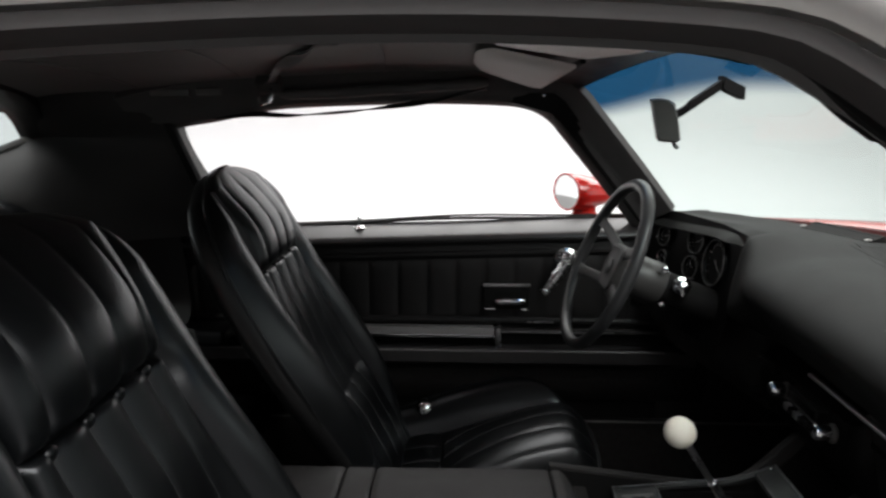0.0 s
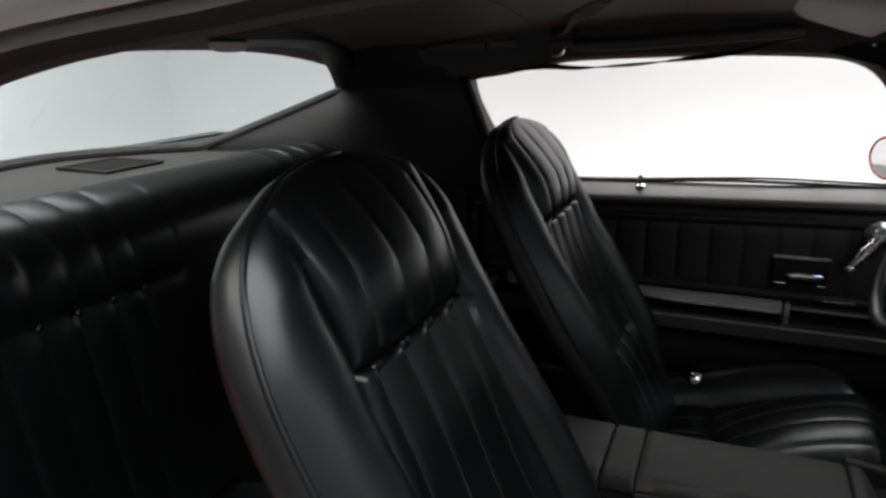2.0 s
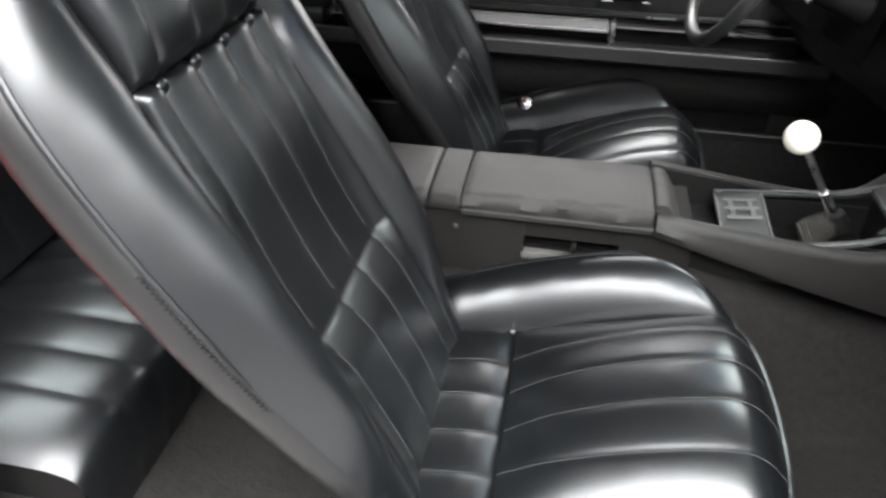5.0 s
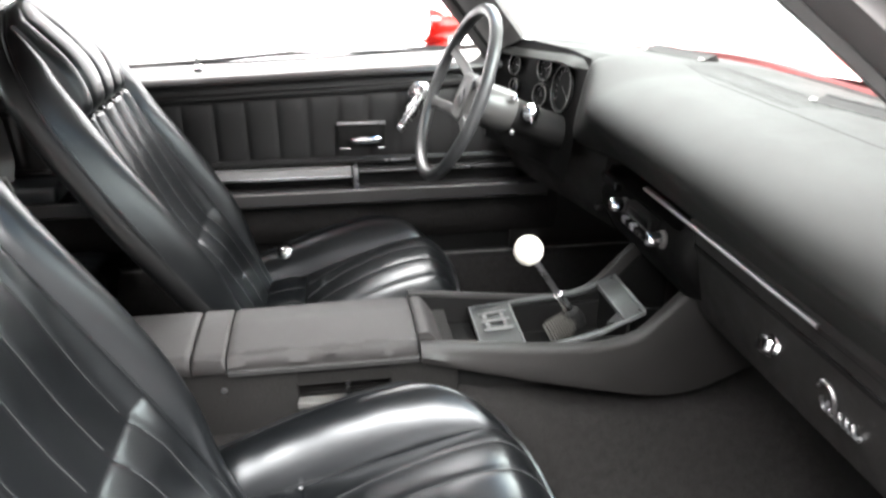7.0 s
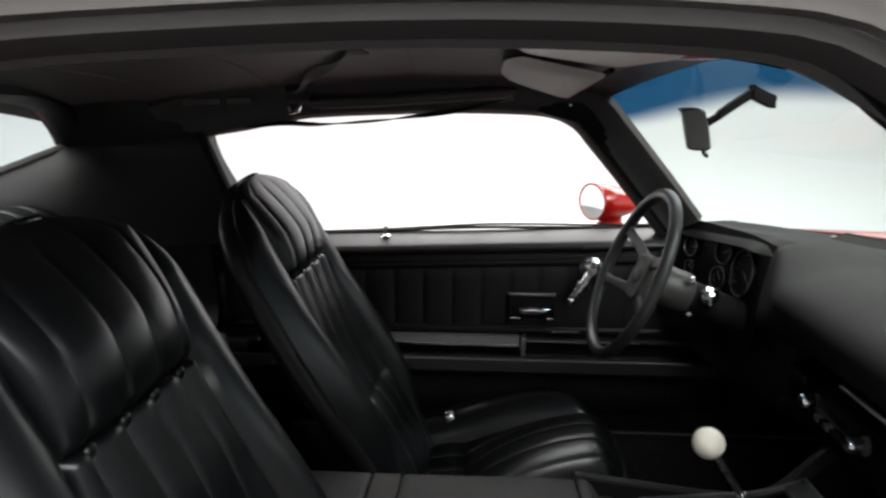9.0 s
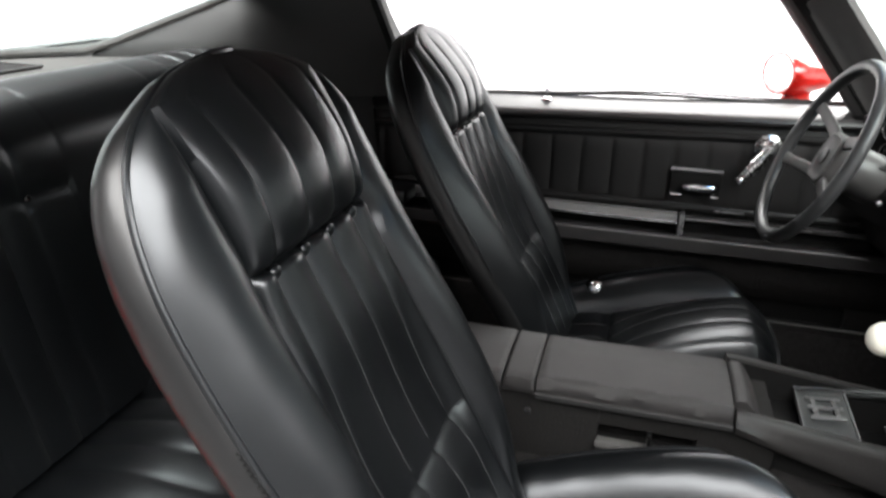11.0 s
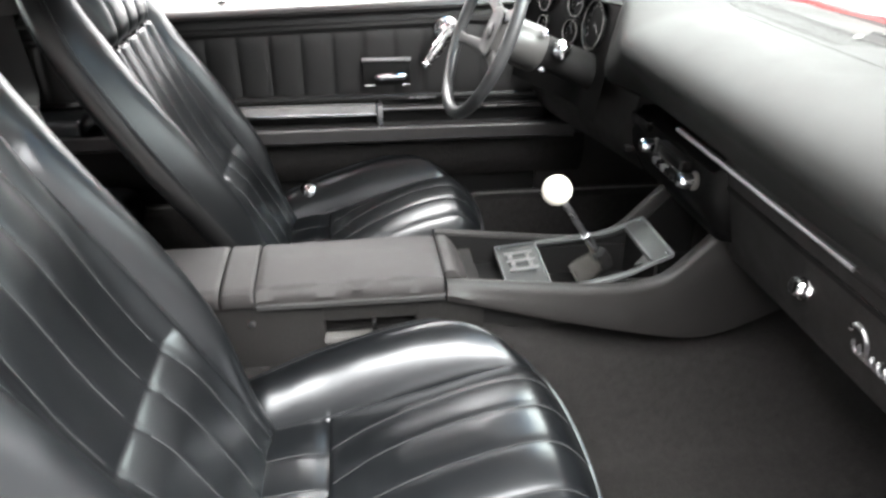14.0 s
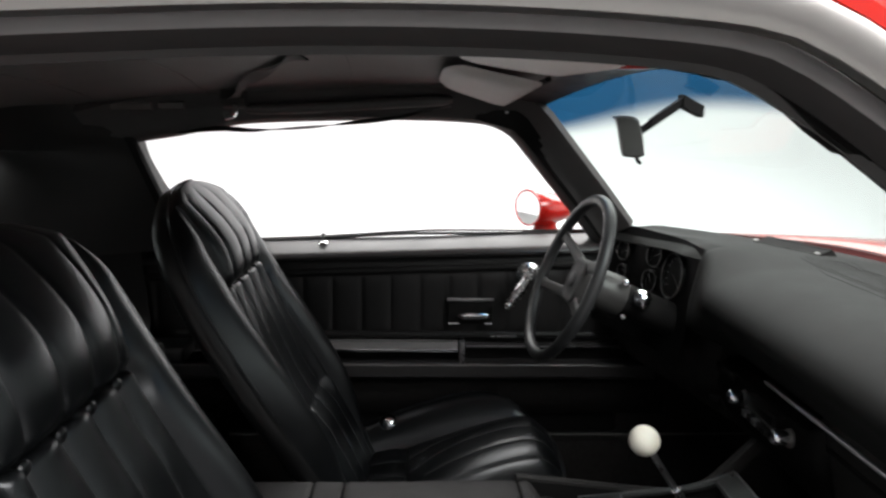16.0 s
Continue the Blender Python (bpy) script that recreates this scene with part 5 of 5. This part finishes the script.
hub = part("hub_pad", loft([hub_ring(0.8, 0.044), hub_ring(1.0, 0.034), hub_ring(1.0, 0.020), hub_ring(0.95, 0.015), hub_ring(0.86, 0.0135), hub_ring(0.82, 0.0145), hub_ring(0.4, 0.013), hub_ring(0.05, 0.0128)]), HUB, wheel, "dark grey padded horn button")
part("hub_badge", lathe([(0.017, 0.0), (0.017, 0.003), (0.014, 0.004), (0.0, 0.004)], WC + AX * 0.014, -AX, 24), TRIM_METAL, hub)
part("hub_collar", lathe([(0.030, 0.03), (0.034, 0.045), (0.036, 0.060)], WC, AX, 24), GLOSS_BLACK, wheel)
column = thing("steering_column", (0.55, 0.365, 0.755), "grey-black steering column with chrome key lock", "steering column")
part("shroud", lathe([(0.030, 0.055), (0.043, 0.058), (0.046, 0.070), (0.047, 0.118), (0.043, 0.126), (0.030, 0.127)], WC, AX, 32), COLUMN_GREY, column, "grey-black column shroud")
part("column_tube", lathe([(0.034, 0.124), (0.036, 0.14), (0.036, 0.28)], WC, AX, 24), MATT_BLACK, column)
key_at = Vector((0.560, 0.335, 0.769))
part("lock_collar", lathe([(0.007, 0.0), (0.008, 0.010), (0.005, 0.014), (0.0, 0.015)], (0.525, 0.335, 0.802), (-0.3, -1, 0.3), 14), CHROME, column)
kl = part("key_lock", lathe([(0.020, 0.0), (0.020, 0.008), (0.015, 0.014), (0.015, 0.024), (0.010, 0.029), (0.0, 0.030)], key_at, (-0.3, -1, 0.1), 20), CHROME, column, "chrome ignition lock")
part("key_tab", block(key_at.x - 0.011, key_at.x - 0.007, key_at.y - 0.044, key_at.y - 0.026, key_at.z - 0.010, key_at.z + 0.011, 0.0015), CHROME, kl)
part("column_lever", tube([WC + AX * 0.10 + Vector((0, 0.04, 0.0)), WC + AX * 0.09 + Vector((-0.01, 0.15, 0.01)), WC + AX * 0.09 + Vector((-0.01, 0.17, 0.012))], 0.004, 8), CHROME, column, "chrome turn signal lever")
part("hazard_knob", lathe([(0.006, 0.0), (0.006, 0.008), (0.0, 0.010)], Vector((0.523, 0.336, 0.731)), (-0.2, -1, 0), 12), CHROME, column)

# ---- centre console ----
console = thing("centre_console", (0.30, 0, 0.36), "black plastic centre console with an armrest lid", "console")


def lid_section(x, grow=0.0):
    top = 0.510 + 0.003 * math.sin(7 * x)
    return [(x, -0.106 - grow, 0.478), (x, -0.110 - grow - 0.005 * noise.noise((x * 21, 2.0, 0)), 0.492 + 0.004 * noise.noise((x * 11, 5.0, 0))), (x, -0.1065 - grow + 0.006 * noise.noise((x * 27, 8.0, 0)), 0.5035 + 0.004 * noise.noise((x * 23, 3.0, 0))), (x, -0.1000, top - 0.001), (x, -0.090, top), (x, -0.02, top + 0.003), (x, 0.045, top), (x, 0.060, 0.503), (x, 0.064, 0.492), (x, 0.062, 0.478)]


for x0, x1, name in ((-0.30, -0.091, "armrest_rear"), (-0.088, -0.037, "armrest_hinge"), (-0.034, 0.266, "armrest_lid"), (0.269, 0.335, "armrest_front")):
    xs = [lerp(x0, x1, k / 40) for k in range(41)]
    secs = []
    for x in xs:
        e = min(x - x0, x1 - x)
        pull = 0.003 * max(0, 1 - e / 0.004)
        drop = 0.0
        if name == "armrest_front":
            drop = 0.055 * smooth((x - 0.282) / 0.05)
        secs.append([(x, (max(y, -0.084) if name == "armrest_front" else y) * (1 - pull * 3), max(0.44, z - pull - drop)) for x, y, z in lid_section(x)])
    part(name, loft(secs), ARMREST, console, "worn padded armrest lid" if name == "armrest_lid" else "")
part("lid_seam", loft([[(x, y, z) for y, z in ((-0.111, 0.474), (-0.113, 0.482), (-0.105, 0.484), (0.06, 0.482), (0.064, 0.474))] for x in (-0.034, 0.1, 0.268)]), RUBBER, console)
# box under the armrest, with its recessed belt slot
for x0, x1, y0, z0, z1, b in ((-0.30, 0.070, -0.098, 0.25, 0.476, 0.003), (0.222, 0.335, -0.098, 0.25, 0.476, 0.003), (0.070, 0.222, -0.098, 0.439, 0.476, 0.0), (0.070, 0.222, -0.098, 0.25, 0.398, 0.0), (0.070, 0.222, -0.060, 0.39, 0.45, 0.0)):
    part("box_panel", block(x0, x1, y0, 0.058, z0, z1, b), BOX_SIDE, console)
part("belt_slot_lip", block(0.068, 0.150, -0.103, -0.085, 0.396, 0.408, 0.002), RUBBER_WORN, console, "grey lip of the side slot")
part("belt_slot_lip", block(0.154, 0.224, -0.101, -0.085, 0.398, 0.405, 0.002), RUBBER, console)
for k in range(5):
    part("slot_tooth", block(0.160 + 0.013 * k, 0.166 + 0.013 * k, -0.100, -0.088, 0.398, 0.411 + 0.002 * (k % 2), 0.001), RUBBER, console)
part("slot_post", block(0.148, 0.154, -0.106, -0.092, 0.396, 0.436, 0.001), BRUSHED, console)
for x, z in ((-0.0455, 0.442), (-0.049, 0.350)):
    part("screw", lathe([(0.0055, 0.0), (0.005, 0.002), (0.0, 0.003)], (x, -0.0985, z), (0, -1, 0), 12), BRUSHED, console)


def wall_top(x):
    return table([(0.275, 0.502), (0.36, 0.492), (0.50, 0.476), (0.58, 0.472), (0.615, 0.476), (0.654, 0.490), (0.70, 0.535), (0.72, 0.557), (0.80, 0.63)], x)


def wall_low(x):
    return table([(0.275, 0.470), (0.39, 0.437), (0.493, 0.408), (0.596, 0.382), (0.68, 0.364), (0.73, 0.362), (0.775, 0.370), (0.82, 0.388), (0.96, 0.45)], x)


for sgn in (-1, 1):
    rows = []
    for k in range(41):
        x = lerp(0.272, 0.96, k / 40)
        zt, zl = wall_top(x if sgn < 0 else x + 0.028 * smooth((x - 0.5) / 0.1)), wall_low(x)
        rows.append([Vector((x, sgn * y, z)) for y, z in ((0.082, zl), (0.081, zt - 0.012), (0.083, zt - 0.003), (0.089, zt), (0.096, zt - 0.001), (0.102, zt - 0.006), (0.105, zt - 0.016), (0.107, lerp(zt, zl, 0.5)), (0.112, zl + 0.012), (0.110, zl))])
    part("console_side", loft(rows), CONSOLE, console, "grained black plastic side wall")
    part("inner_liner", loft([[Vector((x, sgn * y, z)) for y, z in ((0.0805, 0.39), (0.0785, 0.39), (0.0785, wall_top(x) - 0.006), (0.0815, wall_top(x) - 0.006))] for x in [lerp(0.276, 0.78, k / 20) for k in range(21)]]), MATT_BLACK, console)


def deck_z(x):
    return table([(0.38, 0.462), (0.46, 0.470), (0.56, 0.480), (0.60, 0.485), (0.635, 0.497), (0.67, 0.511), (0.70, 0.525)], x)


part("deck", block(0.30, 0.388, -0.083, 0.083, 0.425, 0.432, 0), MATT_BLACK, console)
part("tray", block(0.64, 0.80, -0.083, 0.083, 0.423, 0.430, 0), MATT_BLACK, console)
sh = thing("gear_shifter", (0.55, 0, 0.44), "floor gear lever with an ivory ball knob and bright pattern plate", "gear lever")


def plate_block(x0, x1, y0, y1, name, mat, lift=0.0, thick=0.006, parent=None, label=""):
    bm = loft([[(x, y, deck_z(x) - max(0.0, -y - 0.01) * 0.24 * smooth((0.65 - x) / 0.12) + lift + dz) for y, dz in ((y0, -thick), (y0, -0.0012), (y0 + 0.0015, 0.0), (y1 - 0.0015, 0.0), (y1, -0.0012), (y1, -thick))] for x in [lerp(x0, x1, k / 8) for k in range(9)]])
    return part(name, bm, mat, parent or sh, label)


EDGE_WORN = material("worn_plate_edge", (0.075, 0.077, 0.078), 0.45, metal=0.4, vary=0.5, vary_size=0.012)
SATIN_MARK = material("etched_marking", (0.055, 0.056, 0.056), 0.5, vary=0.25, vary_size=0.006)
BOOT = material("faded_rubber", (0.055, 0.053, 0.048), 0.7, grain=0.2, grain_size=0.003, vary=0.3, vary_size=0.02)
PLATE = material("plate_metal", (0.019, 0.021, 0.021), 0.5, metal=0.2, rough_vary=0.08, vary=0.25, vary_size=0.02, grain=0.15, grain_size=0.003)
pp = plate_block(0.388, 0.460, -0.0675, 0.078, "pattern_plate", PLATE, label="satin metal gear pattern plate")
for y in (-0.010, 0.018, 0.046):
    plate_block(0.398, 0.450, y - 0.0042, y + 0.0042, "pattern_mark", SATIN_MARK, 0.0010, 0.002, pp)
for y in (0.004, 0.032):
    plate_block(0.404, 0.411, y - 0.0098, y + 0.0098, "pattern_bar", SATIN_MARK, 0.0008, 0.002, pp)
    plate_block(0.436, 0.442, y - 0.0098, y + 0.0098, "pattern_bar", SATIN_MARK, 0.0008, 0.002, pp)
for x0, x1, y0, y1 in ((0.385, 0.388, -0.070, 0.080), (0.388, 0.668, 0.0775, 0.0805), (0.388, 0.668, -0.0705, -0.0675), (0.668, 0.6715, -0.070, 0.080), (0.634, 0.637, -0.058, 0.068), (0.460, 0.4625, -0.060, 0.068)):
    plate_block(x0, x1, y0, y1, "frame_edge", EDGE_WORN, 0.0018, 0.008, None, "bright raised edge")
plate_block(0.4625, 0.634, 0.068, 0.0775, "frame_side", PLATE)
plate_block(0.4625, 0.634, -0.0675, -0.060, "frame_side", PLATE)
plate_block(0.637, 0.668, -0.0675, 0.0775, "frame_front", PLATE, label="scuffed satin metal end of the shifter frame")
part("frame_corner", prism([(0.606, -0.060), (0.634, -0.030), (0.634, -0.060)], "z", deck_z(0.615) - 0.004, deck_z(0.615) + 0.001, 0.0), PLATE, sh)
for x, y in ((0.394, 0.071), (0.662, 0.070), (0.662, -0.060)):
    part("frame_screw", ball((x, y, deck_z(x) + 0.001), 0.0034, (1, 1, 0.5), 10), CHROME, pp)
part("boot_floor", block(0.46, 0.67, -0.074, 0.074, 0.395, 0.405, 0.0), MATT_BLACK, sh)
for y in (-0.066, 0.068):
    part("well_wall", block(0.46, 0.64, y, y + 0.006, 0.40, 0.462, 0.0), MATT_BLACK, sh)
part("well_front", loft([[(x, y, z) for y, z in ((-0.068, 0.40), (-0.068, 0.488), (0.068, 0.488), (0.068, 0.40))] for x in (0.640, 0.646)]), MATT_BLACK, sh)
rows = []
for k in range(25):
    f = k / 24
    r = lerp(0.029, 0.016, f) + 0.003 * math.cos(k * math.pi)
    mid, out, up = Vector((lerp(0.522, 0.568, f), lerp(-0.012, 0.0, f), lerp(0.432, 0.470, f ** 0.7))), Vector((-0.45, 0, 0.89)), Vector((0, 1, 0))
    rows.append([mid + (out * math.cos(a) * 1.1 + up * math.sin(a)) * r for a in [2 * math.pi * j / 24 for j in range(24)]])
part("boot", loft(rows), BOOT, sh, "faded grey ribbed rubber bellows")
part("socket", lathe([(0.019, 0.0), (0.021, 0.012), (0.017, 0.032), (0.011, 0.036)], (0.572, 0, 0.455), (-0.45, 0, 0.89), 18), MATT_BLACK, sh)
part("lever_sleeve", tube([(0.566, 0, 0.472), (0.552, 0, 0.492), (0.534, 0, 0.520)], 0.0088, 12), CHROME, sh)
part("lever_rod", tube([(0.540, 0, 0.510), (0.515, 0, 0.548), (0.486, 0, 0.592)], 0.0055, 12), BRUSHED, sh)
part("knob", ball((0.474, 0, 0.610), 0.0262, n=36), WHITE_BALL, sh, "glossy ivory ball knob")

# ---- roof fittings ----
def sun_visor(sgn):
    v = thing("sun_visor", (0.30, sgn * 0.30, 1.19), "grey vinyl sun visor folded up against the roof", "sun visor", "sun visors")
    front = 0.298

    def at(u, w, top):
        y = lerp(0.085, 0.50, u)
        x = lerp(0.130 + 0.03 * (2 * abs(u - 0.5)) ** 6, front - 0.02 * u, w)
        z = lerp(lerp(1.226, 1.198, w), lerp(1.210, 1.164, w), u) if sgn > 0 else lerp(1.230, 1.206, w) - 0.012 * u
        edge = min(1, 9 * min(u, 1 - u)) * min(1, 6 * min(w, 1 - w))
        z += 0.006 * math.sqrt(max(0, edge)) if top else -0.010 * math.sqrt(max(0, edge))
        return Vector((x, sgn * y, z))
    bm = merge(grid(lambda u, w: at(u, w, True), 20, 14), grid(lambda u, w: at(u, w, False), 20, 14))
    bmesh.ops.remove_doubles(bm, verts=bm.verts, dist=0.0002)
    part("visor_pad", bm, VISOR, v)
    part("visor_rod", tube([(front, sgn * 0.06, 1.204), (front - 0.01, sgn * 0.30, 1.186), (front - 0.02, sgn * 0.53, 1.166)] if sgn > 0 else [(front, -0.06, 1.212), (front, -0.30, 1.208), (front - 0.01, -0.49, 1.204)], 0.005, 8), MATT_BLACK, v)
    if sgn > 0:
        part("visor_bracket", block(front - 0.06, front - 0.03, sgn * 0.515 - 0.012, sgn * 0.515 + 0.012, 1.172, 1.188, 0.004), RUBBER, v)
    return v


sun_visor(1)
folded = sun_visor(-1)
part("visor_tag", block(0.285, 0.345, -0.312, -0.290, 1.200, 1.207, 0.002), RED, folded, "small red tag")
MIRROR_BACK = material("mirror_housing_grey", (0.07, 0.075, 0.07), 0.35, vary=0.1, vary_size=0.03)
rv = thing("rear_view_mirror", (0.50, 0, 1.15), "black inside mirror on a jointed arm", "mirror")
MIRROR_SECTION = [(-0.0165, 0.027), (-0.0175, 0.024), (-0.0175, -0.025), (-0.0165, -0.028), (-0.006, -0.0295), (0.008, -0.029), (0.0135, -0.025), (0.0150, 0.000), (0.0135, 0.024), (0.006, 0.0285), (-0.006, 0.029)]
mir = loft([[Vector((0.415 + (dx - 0.22 * h) * s, y, 1.119 + h * s)) for dx, h in MIRROR_SECTION] for y, s in ((-0.120, 0.86), (-0.117, 0.96), (-0.10, 1.0), (0.10, 1.0), (0.117, 0.96), (0.120, 0.86))])
bmesh.ops.rotate(mir, cent=Vector((0.415, 0, 1.119)), matrix=Matrix.Rotation(radians(-13), 3, "Z"), verts=mir.verts)
mh = part("mirror_housing", mir, MIRROR_BACK, rv)
mg = prism([(0.3970 + 0.0053, 1.095), (0.3970 - 0.0053, 1.143), (0.3960 - 0.0053, 1.143), (0.3960 + 0.0053, 1.095)], "y", -0.110, 0.110)
bmesh.ops.rotate(mg, cent=Vector((0.415, 0, 1.119)), matrix=Matrix.Rotation(radians(-13), 3, "Z"), verts=mg.verts)
part("mirror_glass", mg, MIRROR, mh)
part("mirror_tab", tube([(0.422, -0.01, 1.095), (0.430, -0.012, 1.078), (0.434, -0.012, 1.076)], 0.003, 6), MATT_BLACK, mh)
part("arm", tube([(0.432, 0, 1.124), (0.444, 0, 1.132), (0.452, 0, 1.138)], 0.006, 8), MATT_BLACK, rv)
part("arm_bar", loft([[p + Vector((0, y, z)) for y, z in ((-0.008, -0.007), (0.008, -0.007), (0.008, 0.007), (-0.008, 0.007))] for p in curve3([(0.448, 0, 1.136), (0.470, 0, 1.152), (0.496, 0, 1.170)], 8)]), MATT_BLACK, rv)
part("mount", loft([[p + Vector((0, y, z)) for y, z in ((-0.014, -0.009), (0.014, -0.009), (0.014, 0.009), (-0.014, 0.009))] for p in curve3([(0.494, 0, 1.172), (0.508, 0, 1.164), (0.526, 0, 1.156)], 6)]), MATT_BLACK, rv)

# ---- belts ----
belt = thing("shoulder_belt", (-0.32, 0.53, 1.15), "black shoulder belt stowed along the roof rail", "seat belt")


def ribbon(points, half, lean, thick=0.0012):
    pts = curve3(points, 30)
    rows = []
    for i, p in enumerate(pts):
        d = (pts[min(i + 1, 30)] - pts[max(0, i - 1)]).normalized()
        w = Vector(lean) + Vector((0, 0, 0.6)) * math.sin(i * 0.35)
        w = (w - d * w.dot(d)).normalized()
        n = d.cross(w)
        rows.append([p + w * half + n * thick, p - w * half + n * thick, p - w * half - n * thick, p + w * half - n * thick])
    return loft(rows)


part("webbing", ribbon([(-0.47, 0.60, 1.094), (-0.376, 0.60, 1.104), (-0.298, 0.60, 1.101), (-0.166, 0.60, 1.110), (-0.07, 0.595, 1.121), (0.026, 0.59, 1.134), (0.10, 0.575, 1.150), (0.16, 0.555, 1.163)], 0.008, (0, 1, 0.25)), WEBBING, belt, "slack black webbing hanging under the rail")
part("webbing", ribbon([(-0.32, 0.515, 1.172), (-0.25, 0.36, 1.205), (-0.17, 0.22, 1.226), (-0.10, 0.08, 1.236)], 0.013, (0.9, 0.4, 0)), WEBBING, belt)
part("sleeve", tube(curve3([(-0.305, 0.548, 1.150), (-0.19, 0.548, 1.153), (-0.07, 0.547, 1.161), (0.05, 0.545, 1.169), (0.165, 0.54, 1.177)], 40), lambda f: 0.0125 * min(1.0, 0.5 + 12 * min(f, 1 - f)), 14), RAIL_TRIM, belt, "round grey-black belt sleeve")
for k, (x0, x1, z) in enumerate(((-0.597, -0.508, 1.150), (-0.492, -0.436, 1.154))):
    part("guide_plate", loft([[(x, y, z + dz + 0.02 * (x - x0)) for y, dz in ((0.540, -0.009), (0.536, -0.006), (0.534, 0.007), (0.538, 0.010), (0.548, 0.009), (0.550, -0.008))] for x in (x0, x0 + 0.003, x1 - 0.003, x1)]), RUBBER_WORN, belt, "grey plastic belt guide")
part("hook_plate", loft([[(x, y, z) for y, z in ((0.545, 1.150), (0.520, 1.156), (0.508, 1.172), (0.515, 1.190), (0.545, 1.194))] for x in (-0.348, -0.342, -0.303, -0.297)]), RUBBER, belt)
part("hook", tube([(-0.322, 0.520, 1.168), (-0.312, 0.505, 1.152), (-0.318, 0.500, 1.134), (-0.335, 0.503, 1.130), (-0.340, 0.510, 1.142)], 0.0055, 8), CHROME, belt, "chrome belt hook")
buckle = thing("belt_buckle", (0.02, 0.585, 0.34), "chrome lap belt buckle beside the seat cushion", "seat belt")
part("buckle_plate", lathe([(0.020, -0.010), (0.025, 0.0), (0.021, 0.012), (0.008, 0.020), (0.0, 0.021)], (0.018, 0.590, 0.374), (-0.3, -0.6, 0.7), 18), CHROME, buckle)
part("webbing", ribbon([(0.02, 0.600, 0.25), (0.02, 0.595, 0.31), (0.018, 0.592, 0.362)], 0.02, (1, 0, 0)), WEBBING, buckle)
